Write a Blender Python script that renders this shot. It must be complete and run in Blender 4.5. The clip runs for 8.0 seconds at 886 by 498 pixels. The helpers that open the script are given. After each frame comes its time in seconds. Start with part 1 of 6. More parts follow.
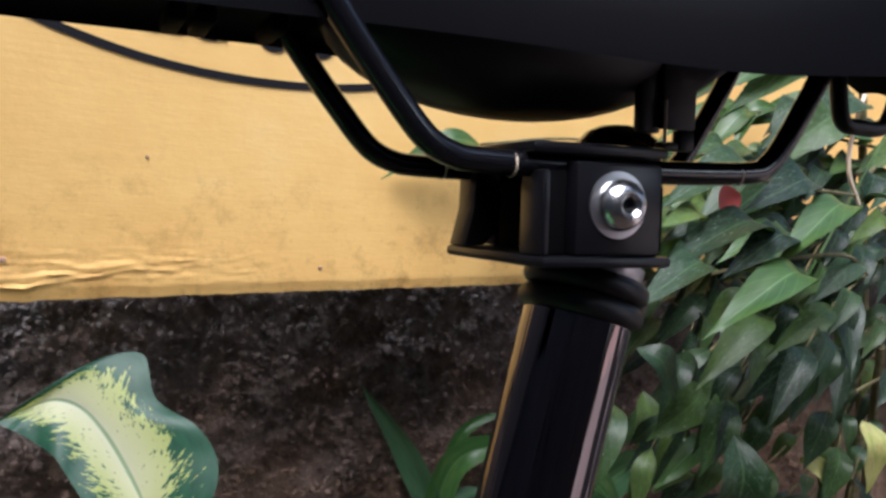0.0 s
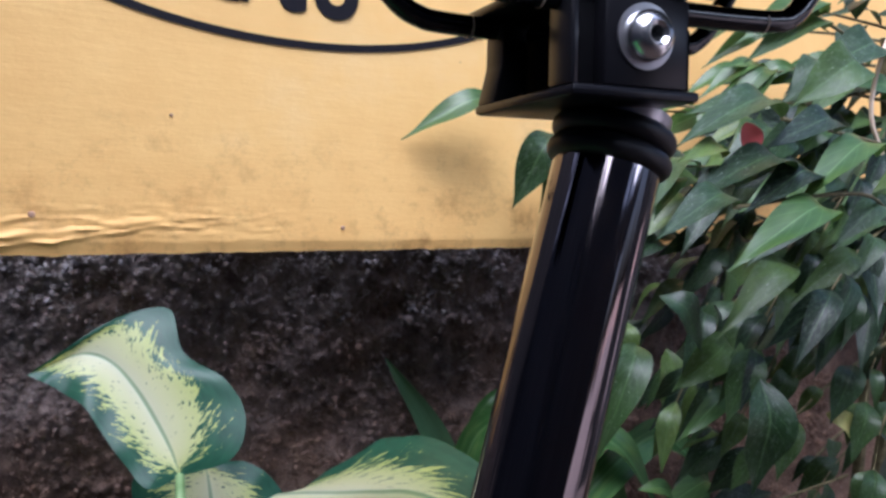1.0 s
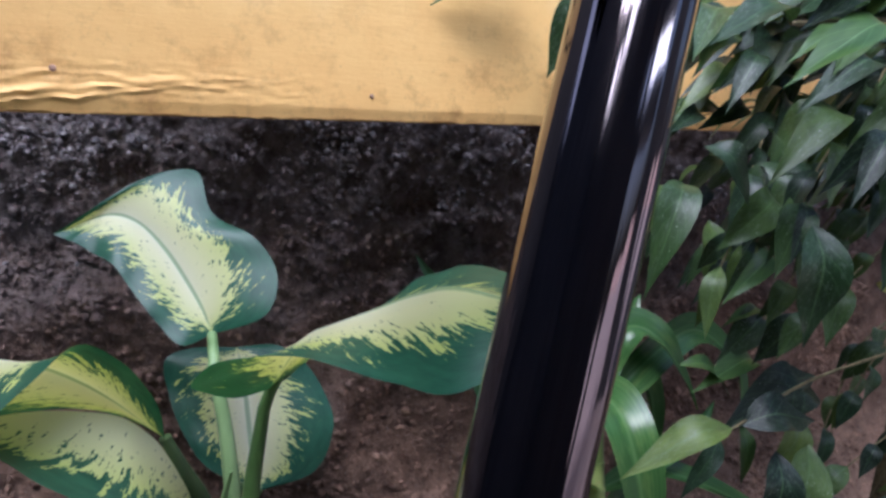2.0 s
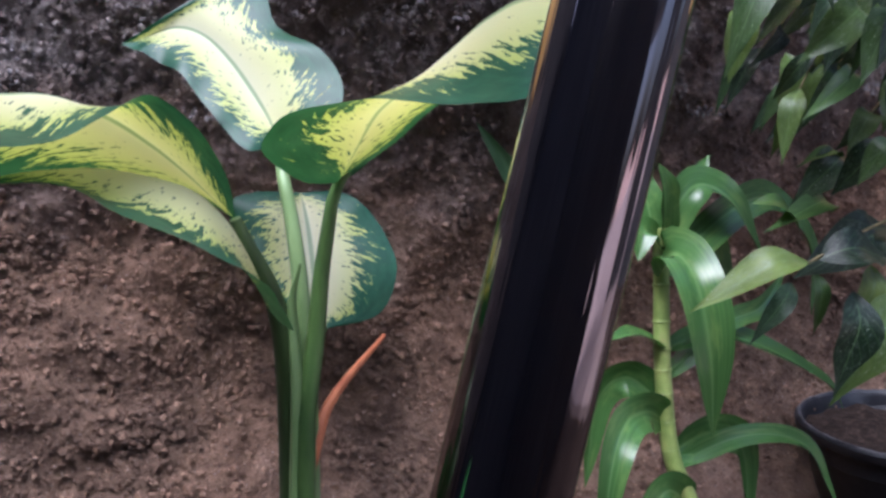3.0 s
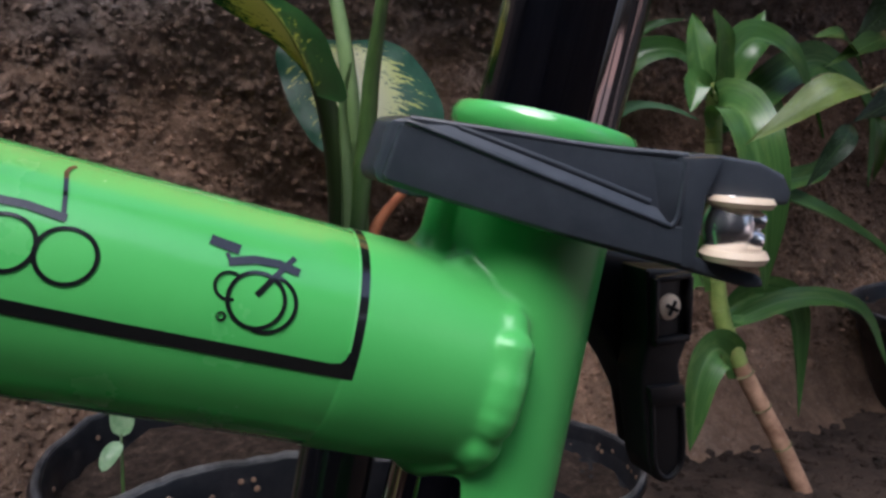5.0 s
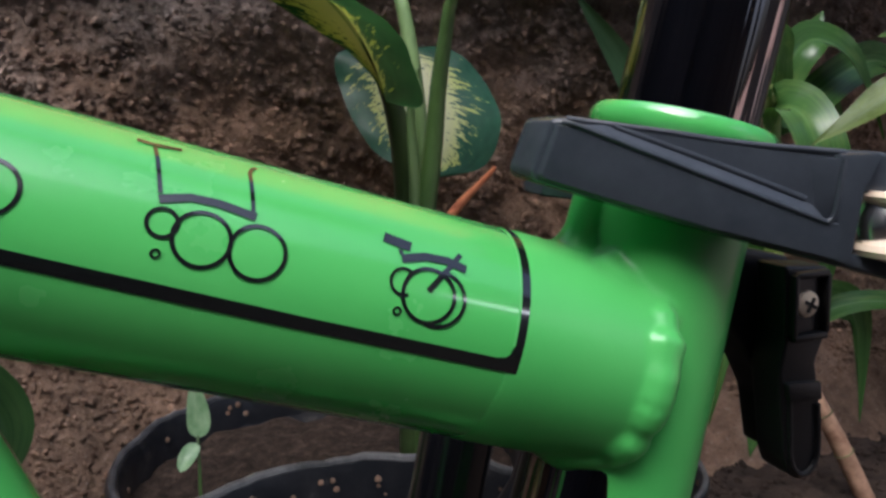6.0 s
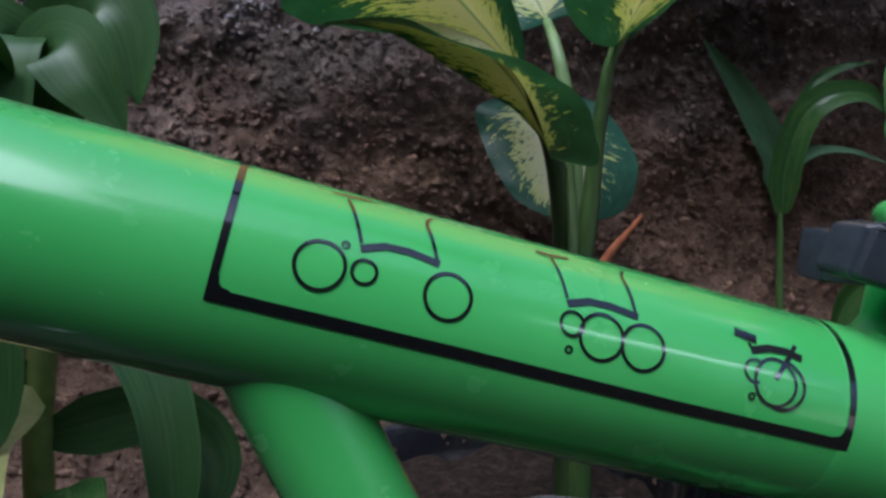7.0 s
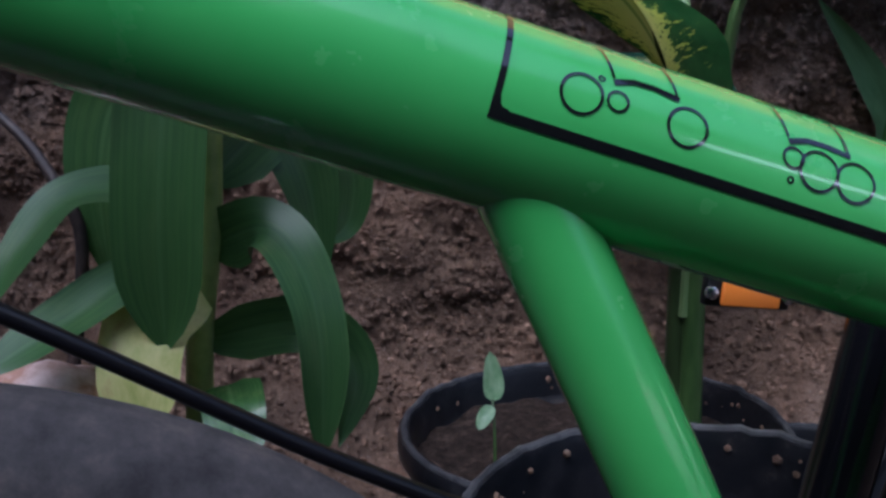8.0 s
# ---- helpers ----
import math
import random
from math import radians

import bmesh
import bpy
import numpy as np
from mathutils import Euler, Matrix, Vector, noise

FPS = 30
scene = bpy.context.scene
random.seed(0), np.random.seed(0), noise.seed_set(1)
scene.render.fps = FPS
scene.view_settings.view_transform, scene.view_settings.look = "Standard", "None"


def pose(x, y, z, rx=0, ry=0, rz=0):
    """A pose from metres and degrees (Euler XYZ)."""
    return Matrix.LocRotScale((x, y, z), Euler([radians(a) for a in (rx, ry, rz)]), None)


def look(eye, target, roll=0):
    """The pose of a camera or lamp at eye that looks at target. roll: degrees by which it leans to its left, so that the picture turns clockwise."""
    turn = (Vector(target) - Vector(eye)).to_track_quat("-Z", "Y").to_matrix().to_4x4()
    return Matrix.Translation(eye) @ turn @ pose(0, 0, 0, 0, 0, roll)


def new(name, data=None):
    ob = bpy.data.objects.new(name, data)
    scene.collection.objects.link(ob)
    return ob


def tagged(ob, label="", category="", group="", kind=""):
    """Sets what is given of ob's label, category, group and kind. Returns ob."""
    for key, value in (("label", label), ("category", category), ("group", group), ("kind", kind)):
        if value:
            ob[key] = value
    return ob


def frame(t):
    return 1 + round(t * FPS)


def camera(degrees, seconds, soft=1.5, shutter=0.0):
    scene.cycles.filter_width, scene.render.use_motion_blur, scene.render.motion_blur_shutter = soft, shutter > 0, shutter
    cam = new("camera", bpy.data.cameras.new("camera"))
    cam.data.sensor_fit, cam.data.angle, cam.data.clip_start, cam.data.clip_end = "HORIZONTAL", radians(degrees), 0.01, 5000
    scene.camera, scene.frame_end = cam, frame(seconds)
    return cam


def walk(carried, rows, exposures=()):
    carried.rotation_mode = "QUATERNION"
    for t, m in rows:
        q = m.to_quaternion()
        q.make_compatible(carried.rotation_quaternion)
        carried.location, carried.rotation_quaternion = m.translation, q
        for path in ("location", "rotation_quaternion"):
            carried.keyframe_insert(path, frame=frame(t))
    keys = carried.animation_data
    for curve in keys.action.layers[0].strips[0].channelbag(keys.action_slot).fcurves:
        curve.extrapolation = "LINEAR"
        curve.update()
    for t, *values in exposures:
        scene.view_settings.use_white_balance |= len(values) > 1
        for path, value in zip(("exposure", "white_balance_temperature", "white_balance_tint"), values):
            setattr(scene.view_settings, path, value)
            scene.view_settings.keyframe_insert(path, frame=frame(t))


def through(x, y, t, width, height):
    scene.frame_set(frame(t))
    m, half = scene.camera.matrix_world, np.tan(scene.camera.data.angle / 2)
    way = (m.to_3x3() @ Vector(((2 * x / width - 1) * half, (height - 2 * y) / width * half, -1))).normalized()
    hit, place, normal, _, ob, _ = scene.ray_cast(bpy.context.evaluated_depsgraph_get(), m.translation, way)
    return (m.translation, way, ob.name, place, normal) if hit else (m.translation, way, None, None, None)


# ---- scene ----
cam = camera(55.69, 8.0, soft=2.8)
PATH = [
    (0, (-0.0356, 0.1081, 0.8304), (1.0573, 1.7798, 0.7267), 1.65),
    (0.5, (-0.0437, 0.1065, 0.8155), (1.0036, 1.8081, 0.7277), 1.11),
    (1, (-0.0409, 0.1048, 0.7869), (1.0160, 1.8000, 0.6904), 0.72),
    (1.2, (-0.0409, 0.1106, 0.7706), (1.0255, 1.7989, 0.6588), 0.86),
    (2.3, (-0.0383, 0.1291, 0.6656), (0.9399, 1.8606, 0.4536), -0.62),
    (2.5, (-0.0451, 0.1311, 0.6392), (0.9145, 1.8718, 0.4173), -0.51),
    (3, (-0.0510, 0.1298, 0.5837), (0.8408, 1.8965, 0.2946), -0.64),
    (3.5, (-0.0552, 0.1365, 0.5398), (0.7770, 1.9262, 0.2166), -0.31),
    (4, (-0.0638, 0.1327, 0.5060), (0.7256, 1.9361, 0.1529), -0.44),
    (4.5, (-0.0656, 0.1281, 0.4876), (0.7332, 1.9221, 0.1084), -1.06),
    (4.7, (-0.0655, 0.1240, 0.4817), (0.7440, 1.9105, 0.0910), -1.08),
    (5.8, (-0.0766, 0.1257, 0.4729), (0.6650, 1.9426, 0.0868), -1.62),
    (6, (-0.0893, 0.1294, 0.4760), (0.6372, 1.9544, 0.0997), -1.84),
    (6.2, (-0.0996, 0.1314, 0.4810), (0.5890, 1.9722, 0.1106), -1.99),
    (6.5, (-0.1153, 0.1292, 0.4846), (0.5231, 1.9922, 0.1359), -2.04),
    (6.7, (-0.1279, 0.1274, 0.4868), (0.4750, 2.0061, 0.1600), -2.28),
    (7, (-0.1493, 0.1230, 0.4961), (0.3919, 2.0254, 0.2002), -2.63),
    (7.5, (-0.1775, 0.1142, 0.4958), (0.2728, 2.0403, 0.1998), -2.79),
    (8, (-0.1934, 0.1019, 0.4700), (0.1731, 2.0388, 0.1326), -1.78),
]
EXPOSURES = [(0.0, 0.88, 5350, 11), (1.0, 0.92, 4950, 18), (2.5, 1.02, 4900, 19), (3.0, 1.52, 5050, 20), (3.5, 1.72, 5100, 21), (4.0, 1.20, 5350, 30), (4.5, 0.60, 5400, 16), (6.0, 0.76, 5550, 10), (6.5, 0.46, 5500, 8), (7.0, 0.39, 5000, 11), (7.5, 0.33, 4600, 14), (8.0, 0.38, 4800, 15)]
walk(cam, [(t, look(eye, target, roll)) for t, eye, target, roll in PATH], EXPOSURES)

# ---- world, sun, exposure ----
world = bpy.data.worlds.new("world")
scene.world = world
world.use_nodes = True
wn = world.node_tree
sky = wn.nodes.new("ShaderNodeTexSky")
sky.sky_type, sky.sun_disc = "NISHITA", False
sky.sun_elevation, sky.sun_rotation = radians(55), radians(-132)
sky.air_density, sky.dust_density, sky.ozone_density = 1.0, 9.5, 1.0
wn.nodes["Background"].inputs[1].default_value = 0.15
wn.links.new(sky.outputs[0], wn.nodes["Background"].inputs[0])
sun = new("sun", bpy.data.lights.new("sun", "SUN"))
sun.data.energy, sun.data.angle, sun.data.color = 1.5, radians(58), (1.0, 0.95, 0.88)
sun.matrix_world = look((-2.1, -1.9, 4.05), (0.0, 0.0, 0.0))

# area lamp added in a gap of the unseen walls, for the tube's streak
band = new("streak_lamp", bpy.data.lights.new("streak_lamp", "AREA"))
band.data.shape, band.data.size, band.data.size_y, band.data.energy, band.data.color = "RECTANGLE", 1.0, 0.15, 2.1, (1.0, 0.96, 0.88)
band.matrix_world = look((1.60, -1.60, 1.50), (1.60, 0.0, 1.50))

# ---- materials ----
def mat(name, base, rough=0.5, metal=0.0, spec=0.5, coat=0.0):
    m = bpy.data.materials.new(name)
    m.use_nodes = True
    b = m.node_tree.nodes["Principled BSDF"]
    b.inputs["Base Color"].default_value = (*base, 1)
    b.inputs["Roughness"].default_value = rough
    b.inputs["Metallic"].default_value = metal
    b.inputs["Specular IOR Level"].default_value = spec
    b.inputs["Coat Weight"].default_value = coat
    b.inputs["Coat Roughness"].default_value = 0.06
    return m


def node(m, kind, **vals):
    n = m.node_tree.nodes.new(kind)
    for k, v in vals.items():
        if k in n.inputs:
            n.inputs[k].default_value = v
    return n


def tex(m, scale, detail=4, rough=0.6, coords="Object", stretch=None):
    c = m.node_tree.nodes.new("ShaderNodeTexCoord")
    n = node(m, "ShaderNodeTexNoise", Scale=scale, Detail=detail, Roughness=rough)
    src = c.outputs[coords]
    if stretch:
        mp = m.node_tree.nodes.new("ShaderNodeMapping")
        mp.inputs["Scale"].default_value = stretch
        m.node_tree.links.new(src, mp.inputs[0])
        src = mp.outputs[0]
    m.node_tree.links.new(src, n.inputs["Vector"])
    return n.outputs["Fac"]


def ramp(m, fac, stops):
    r = m.node_tree.nodes.new("ShaderNodeValToRGB")
    els = r.color_ramp.elements
    while len(els) < len(stops):
        els.new(0.5)
    for e, (p, c) in zip(els, stops):
        e.position = p
        e.color = (*c, 1) if len(c) == 3 else c
    m.node_tree.links.new(fac, r.inputs[0])
    return r.outputs[0]


def mix(m, fac, a, b, mode="MIX"):
    n = m.node_tree.nodes.new("ShaderNodeMix")
    n.data_type, n.blend_type = "RGBA", mode
    for sock, val in ((n.inputs[0], fac), (n.inputs[6], a), (n.inputs[7], b)):
        if isinstance(val, (int, float)):
            sock.default_value = val
        elif isinstance(val, tuple):
            sock.default_value = (*val, 1)
        else:
            m.node_tree.links.new(val, sock)
    return n.outputs[2]


def math_node(m, op, a, b=0.0, c=0.0):
    n = m.node_tree.nodes.new("ShaderNodeMath")
    n.operation = op
    for sock, val in zip(n.inputs, (a, b, c)):
        if isinstance(val, (int, float)):
            sock.default_value = val
        else:
            m.node_tree.links.new(val, sock)
    return n.outputs[0]


def wire(m, src, socket):
    m.node_tree.links.new(src, m.node_tree.nodes["Principled BSDF"].inputs[socket])


def bump(m, fac, strength, distance):
    n = node(m, "ShaderNodeBump", Strength=strength, Distance=distance)
    m.node_tree.links.new(fac, n.inputs["Height"])
    wire(m, n.outputs[0], "Normal")


# earth of the bank and the ground
def earth_material(name, island):
    m = mat(name, (0.12, 0.08, 0.06), 0.9, spec=0.25)
    big, mid, fine = tex(m, 5, 5), tex(m, 38, 6, 0.7), tex(m, 170, 4, 0.75)
    col = ramp(m, big, [(0.28, (0.145, 0.096, 0.070)), (0.43, (0.275, 0.182, 0.127)), (0.57, (0.385, 0.248, 0.170)), (0.74, (0.48, 0.355, 0.275))])
    # low spots of the relief are darkened, pit shade put into the colour
    col = mix(m, ramp(m, mid, [(0.38, (0, 0, 0)), (0.62, (1, 1, 1))]), mix(m, 0.75, col, (0.46, 0.43, 0.42), "MULTIPLY"), col)
    col = mix(m, ramp(m, fine, [(0.60, (0, 0, 0)), (0.74, (0.8, 0.8, 0.8))]), col, (0.50, 0.42, 0.38))
    col = mix(m, ramp(m, fine, [(0.30, (0.9, 0.9, 0.9)), (0.42, (0, 0, 0))]), col, (0.10, 0.075, 0.062))
    if island:
        g = m.node_tree.nodes.new("ShaderNodeNewGeometry")
        tint = ramp(m, g.outputs["Random Per Island"], [(0.0, (0.75, 0.74, 0.73)), (0.6, (0.95, 0.94, 0.93)), (0.85, (1.25, 1.22, 1.20)), (1.0, (1.75, 1.72, 1.70))])
        col = mix(m, 1.0, col, tint, "MULTIPLY")
    return m, col, big, mid, fine


def finish_earth(EARTH, col, big, mid, fine, relief=0.013):
    xyz = EARTH.node_tree.nodes.new("ShaderNodeSeparateXYZ")
    # pale crust in patches and a mottled grey towards the top of the bank
    tc = EARTH.node_tree.nodes.new("ShaderNodeTexCoord")
    EARTH.node_tree.links.new(tc.outputs["Object"], xyz.inputs[0])
    crust = math_node(EARTH, "MULTIPLY", ramp(EARTH, tex(EARTH, 75, 5, 0.7), [(0.57, (0, 0, 0)), (0.61, (1, 1, 1))]),
                      ramp(EARTH, math_node(EARTH, "ADD", xyz.outputs[2], math_node(EARTH, "MULTIPLY", big, 0.25)), [(0.74, (0, 0, 0)), (0.80, (1, 1, 1))]))
    upper_grey = ramp(EARTH, math_node(EARTH, "ADD", xyz.outputs[2], math_node(EARTH, "MULTIPLY", tex(EARTH, 11, 5), 0.35)), [(0.62, (0, 0, 0)), (0.86, (1, 1, 1))])
    col = mix(EARTH, math_node(EARTH, "MULTIPLY", upper_grey, 0.8), col, mix(EARTH, 1.0, (0.36, 0.34, 0.345), ramp(EARTH, mid, [(0.38, (0.30, 0.29, 0.29)), (0.62, (0.85, 0.85, 0.85))]), "MULTIPLY"))
    col = mix(EARTH, crust, col, (0.46, 0.43, 0.43))
    wire(EARTH, col, "Base Color")
    bump(EARTH, math_node(EARTH, "ADD", math_node(EARTH, "MULTIPLY", mid, 1.0), math_node(EARTH, "MULTIPLY", fine, 1.1)), 1.0, relief)


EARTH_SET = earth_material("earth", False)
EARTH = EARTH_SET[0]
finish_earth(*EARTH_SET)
CRUMB_SET = earth_material("earth_crumbs", True)
CRUMB = CRUMB_SET[0]
finish_earth(*CRUMB_SET, relief=0.007)

CRUST = mat("pale_crust", (0.40, 0.38, 0.38), 0.95, spec=0.1)
wire(CRUST, ramp(CRUST, tex(CRUST, 90, 5, 0.7), [(0.35, (0.10, 0.095, 0.10)), (0.55, (0.33, 0.31, 0.315)), (0.72, (0.58, 0.55, 0.55))]), "Base Color")
bump(CRUST, tex(CRUST, 260, 4), 0.7, 0.003)

GROUND = mat("damp_soil", (0.05, 0.035, 0.028), 0.95, spec=0.2)
wire(GROUND, ramp(GROUND, tex(GROUND, 24, 6, 0.7), [(0.35, (0.022, 0.016, 0.013)), (0.6, (0.055, 0.038, 0.030)), (0.78, (0.10, 0.072, 0.056))]), "Base Color")
bump(GROUND, tex(GROUND, 70, 5), 0.9, 0.01)

# yellow painted board
YELLOW = mat("yellow_paint", (0.80, 0.52, 0.16), 0.55, spec=0.35)
cloud, grain = tex(YELLOW, 4.5, 6, 0.65), tex(YELLOW, 30, 6, 0.7, stretch=(0.35, 1, 2.2))
col = ramp(YELLOW, cloud, [(0.3, (0.78, 0.47, 0.145)), (0.55, (0.86, 0.56, 0.19)), (0.75, (0.88, 0.62, 0.26))])
xyz = YELLOW.node_tree.nodes.new("ShaderNodeSeparateXYZ")
tc = YELLOW.node_tree.nodes.new("ShaderNodeTexCoord")
YELLOW.node_tree.links.new(tc.outputs["Object"], xyz.inputs[0])
low = ramp(YELLOW, math_node(YELLOW, "ADD", xyz.outputs[2], math_node(YELLOW, "MULTIPLY", tex(YELLOW, 9, 5, 0.7), -0.18)), [(0.655, (1, 1, 1)), (0.79, (0, 0, 0))])
stain = math_node(YELLOW, "MULTIPLY", low, ramp(YELLOW, tex(YELLOW, 26, 6, 0.75), [(0.5, (0, 0, 0)), (0.66, (1, 1, 1))]))
col = mix(YELLOW, math_node(YELLOW, "MULTIPLY", stain, 0.75), col, (0.40, 0.20, 0.055))
specks = ramp(YELLOW, tex(YELLOW, 70, 3, 0.6), [(0.735, (0, 0, 0)), (0.76, (1, 1, 1))])
col = mix(YELLOW, math_node(YELLOW, "MULTIPLY", specks, 0.6), col, (0.18, 0.10, 0.04))
wire(YELLOW, col, "Base Color")
bump(YELLOW, math_node(YELLOW, "ADD", grain, math_node(YELLOW, "MULTIPLY", tex(YELLOW, 130, 3), 0.25)), 0.28, 0.0025)

SIGN_BLACK = mat("sign_paint", (0.010, 0.009, 0.012), 0.65, spec=0.2)
bump(SIGN_BLACK, tex(SIGN_BLACK, 120, 3), 0.3, 0.001)


def green_paint(name, coat, coat_rough, rough, peel):
    m = mat(name, (0.045, 0.52, 0.085), rough, spec=0.5, coat=coat)
    m.node_tree.nodes["Principled BSDF"].inputs["Coat Roughness"].default_value = coat_rough
    wire(m, mix(m, ramp(m, tex(m, 12, 5), [(0.4, (0, 0, 0)), (0.7, (1, 1, 1))]), (0.100, 0.51, 0.108), (0.124, 0.56, 0.128)), "Base Color")
    wire(m, ramp(m, tex(m, 60, 4), [(0.3, (rough, rough, rough)), (0.7, (rough + 0.04, rough + 0.04, rough + 0.04))]), "Roughness")
    bump(m, tex(m, 240, 2), peel, 0.0006)
    return m


GREEN = green_paint("green_paint", 1.0, 0.1, 0.24, 0.03)
# duller, thicker coat over the welds
GREEN_WELD = green_paint("green_paint_at_welds", 0.45, 0.30, 0.36, 0.10)

DECAL = mat("decal_black", (0.008, 0.009, 0.009), 0.16, spec=0.7, coat=1.0)
BLACK_GLOSS = mat("black_chrome", (0.185, 0.160, 0.160), 0.09, 1.0, coat=0.0)
wire(BLACK_GLOSS, ramp(BLACK_GLOSS, tex(BLACK_GLOSS, 90, 4, stretch=(1, 1, 0.12)), [(0.35, (0.05, 0.05, 0.05)), (0.75, (0.11, 0.11, 0.11))]), "Roughness")
BLACK_PAINT = mat("gloss_black_paint", (0.006, 0.006, 0.008), 0.2, spec=0.4, coat=0.5)
BLACK_SATIN = mat("satin_black_metal", (0.006, 0.006, 0.008), 0.3, spec=0.3)
bump(BLACK_SATIN, tex(BLACK_SATIN, 400, 2), 0.06, 0.0004)
MATT_BLACK = mat("matt_black", (0.0035, 0.0035, 0.0045), 0.8, spec=0.06)
bump(MATT_BLACK, tex(MATT_BLACK, 300, 2), 0.1, 0.0004)
BLACK_PLASTIC = mat("black_plastic", (0.005, 0.005, 0.006), 0.42, spec=0.4)
bump(BLACK_PLASTIC, tex(BLACK_PLASTIC, 260, 3), 0.1, 0.0005)
GREY_PLASTIC = mat("grey_nylon", (0.040, 0.046, 0.056), 0.25)
wire(GREY_PLASTIC, ramp(GREY_PLASTIC, tex(GREY_PLASTIC, 80, 5), [(0.35, (0.036, 0.043, 0.055)), (0.7, (0.052, 0.060, 0.075))]), "Base Color")
bump(GREY_PLASTIC, tex(GREY_PLASTIC, 700, 2), 0.06, 0.0004)
SADDLE = mat("saddle_vinyl", (0.0028, 0.0028, 0.0042), 0.6, spec=0.05)
bump(SADDLE, tex(SADDLE, 500, 3), 0.15, 0.0005)
RUBBER = mat("rubber", (0.010, 0.010, 0.012), 0.45)
TYRE = mat("tyre_rubber", (0.035, 0.036, 0.042), 0.85, spec=0.25)
wire(TYRE, ramp(TYRE, tex(TYRE, 45, 6, 0.7), [(0.35, (0.045, 0.043, 0.047)), (0.55, (0.090, 0.084, 0.088)), (0.75, (0.17, 0.145, 0.135))]), "Base Color")
bump(TYRE, tex(TYRE, 120, 4), 0.4, 0.001)
CHROME = mat("bright_steel", (0.90, 0.90, 0.91), 0.24, 1.0)
BRUSHED = mat("dull_steel", (0.5, 0.5, 0.52), 0.35, 1.0)
CREAM = mat("cream_nylon", (0.74, 0.60, 0.45), 0.45)
ORANGE = mat("orange_reflector", (0.85, 0.25, 0.03), 0.25)
POT = mat("pot_plastic", (0.016, 0.017, 0.02), 0.32)
wire(POT, ramp(POT, tex(POT, 50, 6, 0.7), [(0.45, (0.008, 0.009, 0.012)), (0.62, (0.018, 0.018, 0.021)), (0.78, (0.09, 0.075, 0.068))]), "Base Color")
bump(POT, tex(POT, 60, 4), 0.3, 0.002)
# paler than the shell: dust, plus sky sheen put into the colour
POT_RIM = mat("pot_rim", (0.05, 0.05, 0.055), 0.34)
wire(POT_RIM, ramp(POT_RIM, tex(POT_RIM, 35, 6, 0.7), [(0.4, (0.03, 0.031, 0.035)), (0.6, (0.10, 0.10, 0.105)), (0.78, (0.20, 0.175, 0.16))]), "Base Color")
SOIL = mat("potting_soil", (0.03, 0.022, 0.018), 0.95, spec=0.1)
wire(SOIL, ramp(SOIL, tex(SOIL, 90, 5, 0.7), [(0.3, (0.014, 0.010, 0.008)), (0.55, (0.04, 0.028, 0.022)), (0.75, (0.11, 0.075, 0.055))]), "Base Color")
bump(SOIL, tex(SOIL, 110, 5), 0.9, 0.006)
CONCRETE = mat("concrete", (0.30, 0.27, 0.25), 0.9)
wire(CONCRETE, ramp(CONCRETE, tex(CONCRETE, 2.5, 6), [(0.35, (0.36, 0.29, 0.265)), (0.7, (0.48, 0.40, 0.37))]), "Base Color")
PLASTER = mat("plaster", (0.10, 0.09, 0.08), 0.9)
wire(PLASTER, ramp(PLASTER, tex(PLASTER, 3, 6), [(0.35, (0.052, 0.054, 0.060)), (0.7, (0.088, 0.090, 0.097))]), "Base Color")
ROSE_WALL = mat("rose_plaster", (0.8, 0.62, 0.56), 0.9)
wire(ROSE_WALL, ramp(ROSE_WALL, tex(ROSE_WALL, 2, 6), [(0.35, (0.74, 0.55, 0.50)), (0.7, (0.84, 0.66, 0.60))]), "Base Color")
PINK = mat("pink_stone", (0.75, 0.5, 0.48), 0.7)
wire(PINK, ramp(PINK, tex(PINK, 40, 5), [(0.4, (0.45, 0.25, 0.18)), (0.6, (0.85, 0.68, 0.66))]), "Base Color")
RED = mat("red_petal", (0.75, 0.12, 0.10), 0.6)
TWIG = mat("twig_bark", (0.16, 0.12, 0.06), 0.85)
wire(TWIG, ramp(TWIG, tex(TWIG, 90, 4), [(0.35, (0.08, 0.07, 0.03)), (0.7, (0.22, 0.19, 0.09))]), "Base Color")

DARK_STALK = mat("dark_stalk", (0.03, 0.02, 0.02), 0.6)
wire(DARK_STALK, ramp(DARK_STALK, tex(DARK_STALK, 60, 4), [(0.35, (0.014, 0.010, 0.010)), (0.7, (0.06, 0.04, 0.035))]), "Base Color")


def leaf_material(name, pattern, rough=0.38, through=0.3, spec=0.45):
    """Leaf blade: glossy skin over a thin layer that lets light through. pattern builds the colour from u, v of the blade."""
    m = mat(name, (0.05, 0.15, 0.04), rough, spec=spec)
    uv = m.node_tree.nodes.new("ShaderNodeUVMap")
    sep = m.node_tree.nodes.new("ShaderNodeSeparateXYZ")
    m.node_tree.links.new(uv.outputs[0], sep.inputs[0])
    col = pattern(m, sep.outputs[0], sep.outputs[1], uv.outputs[0])
    wire(m, col, "Base Color")
    nt = m.node_tree
    tr = nt.nodes.new("ShaderNodeBsdfTranslucent")
    nt.links.new(mix(m, 1.0, col, (1.0, 1.0, 0.45), "MULTIPLY"), tr.inputs[0])
    sh = nt.nodes.new("ShaderNodeMixShader")
    sh.inputs[0].default_value = through
    nt.links.new(nt.nodes["Principled BSDF"].outputs[0], sh.inputs[1])
    nt.links.new(tr.outputs[0], sh.inputs[2])
    nt.links.new(sh.outputs[0], nt.nodes["Material Output"].inputs[0])
    return m


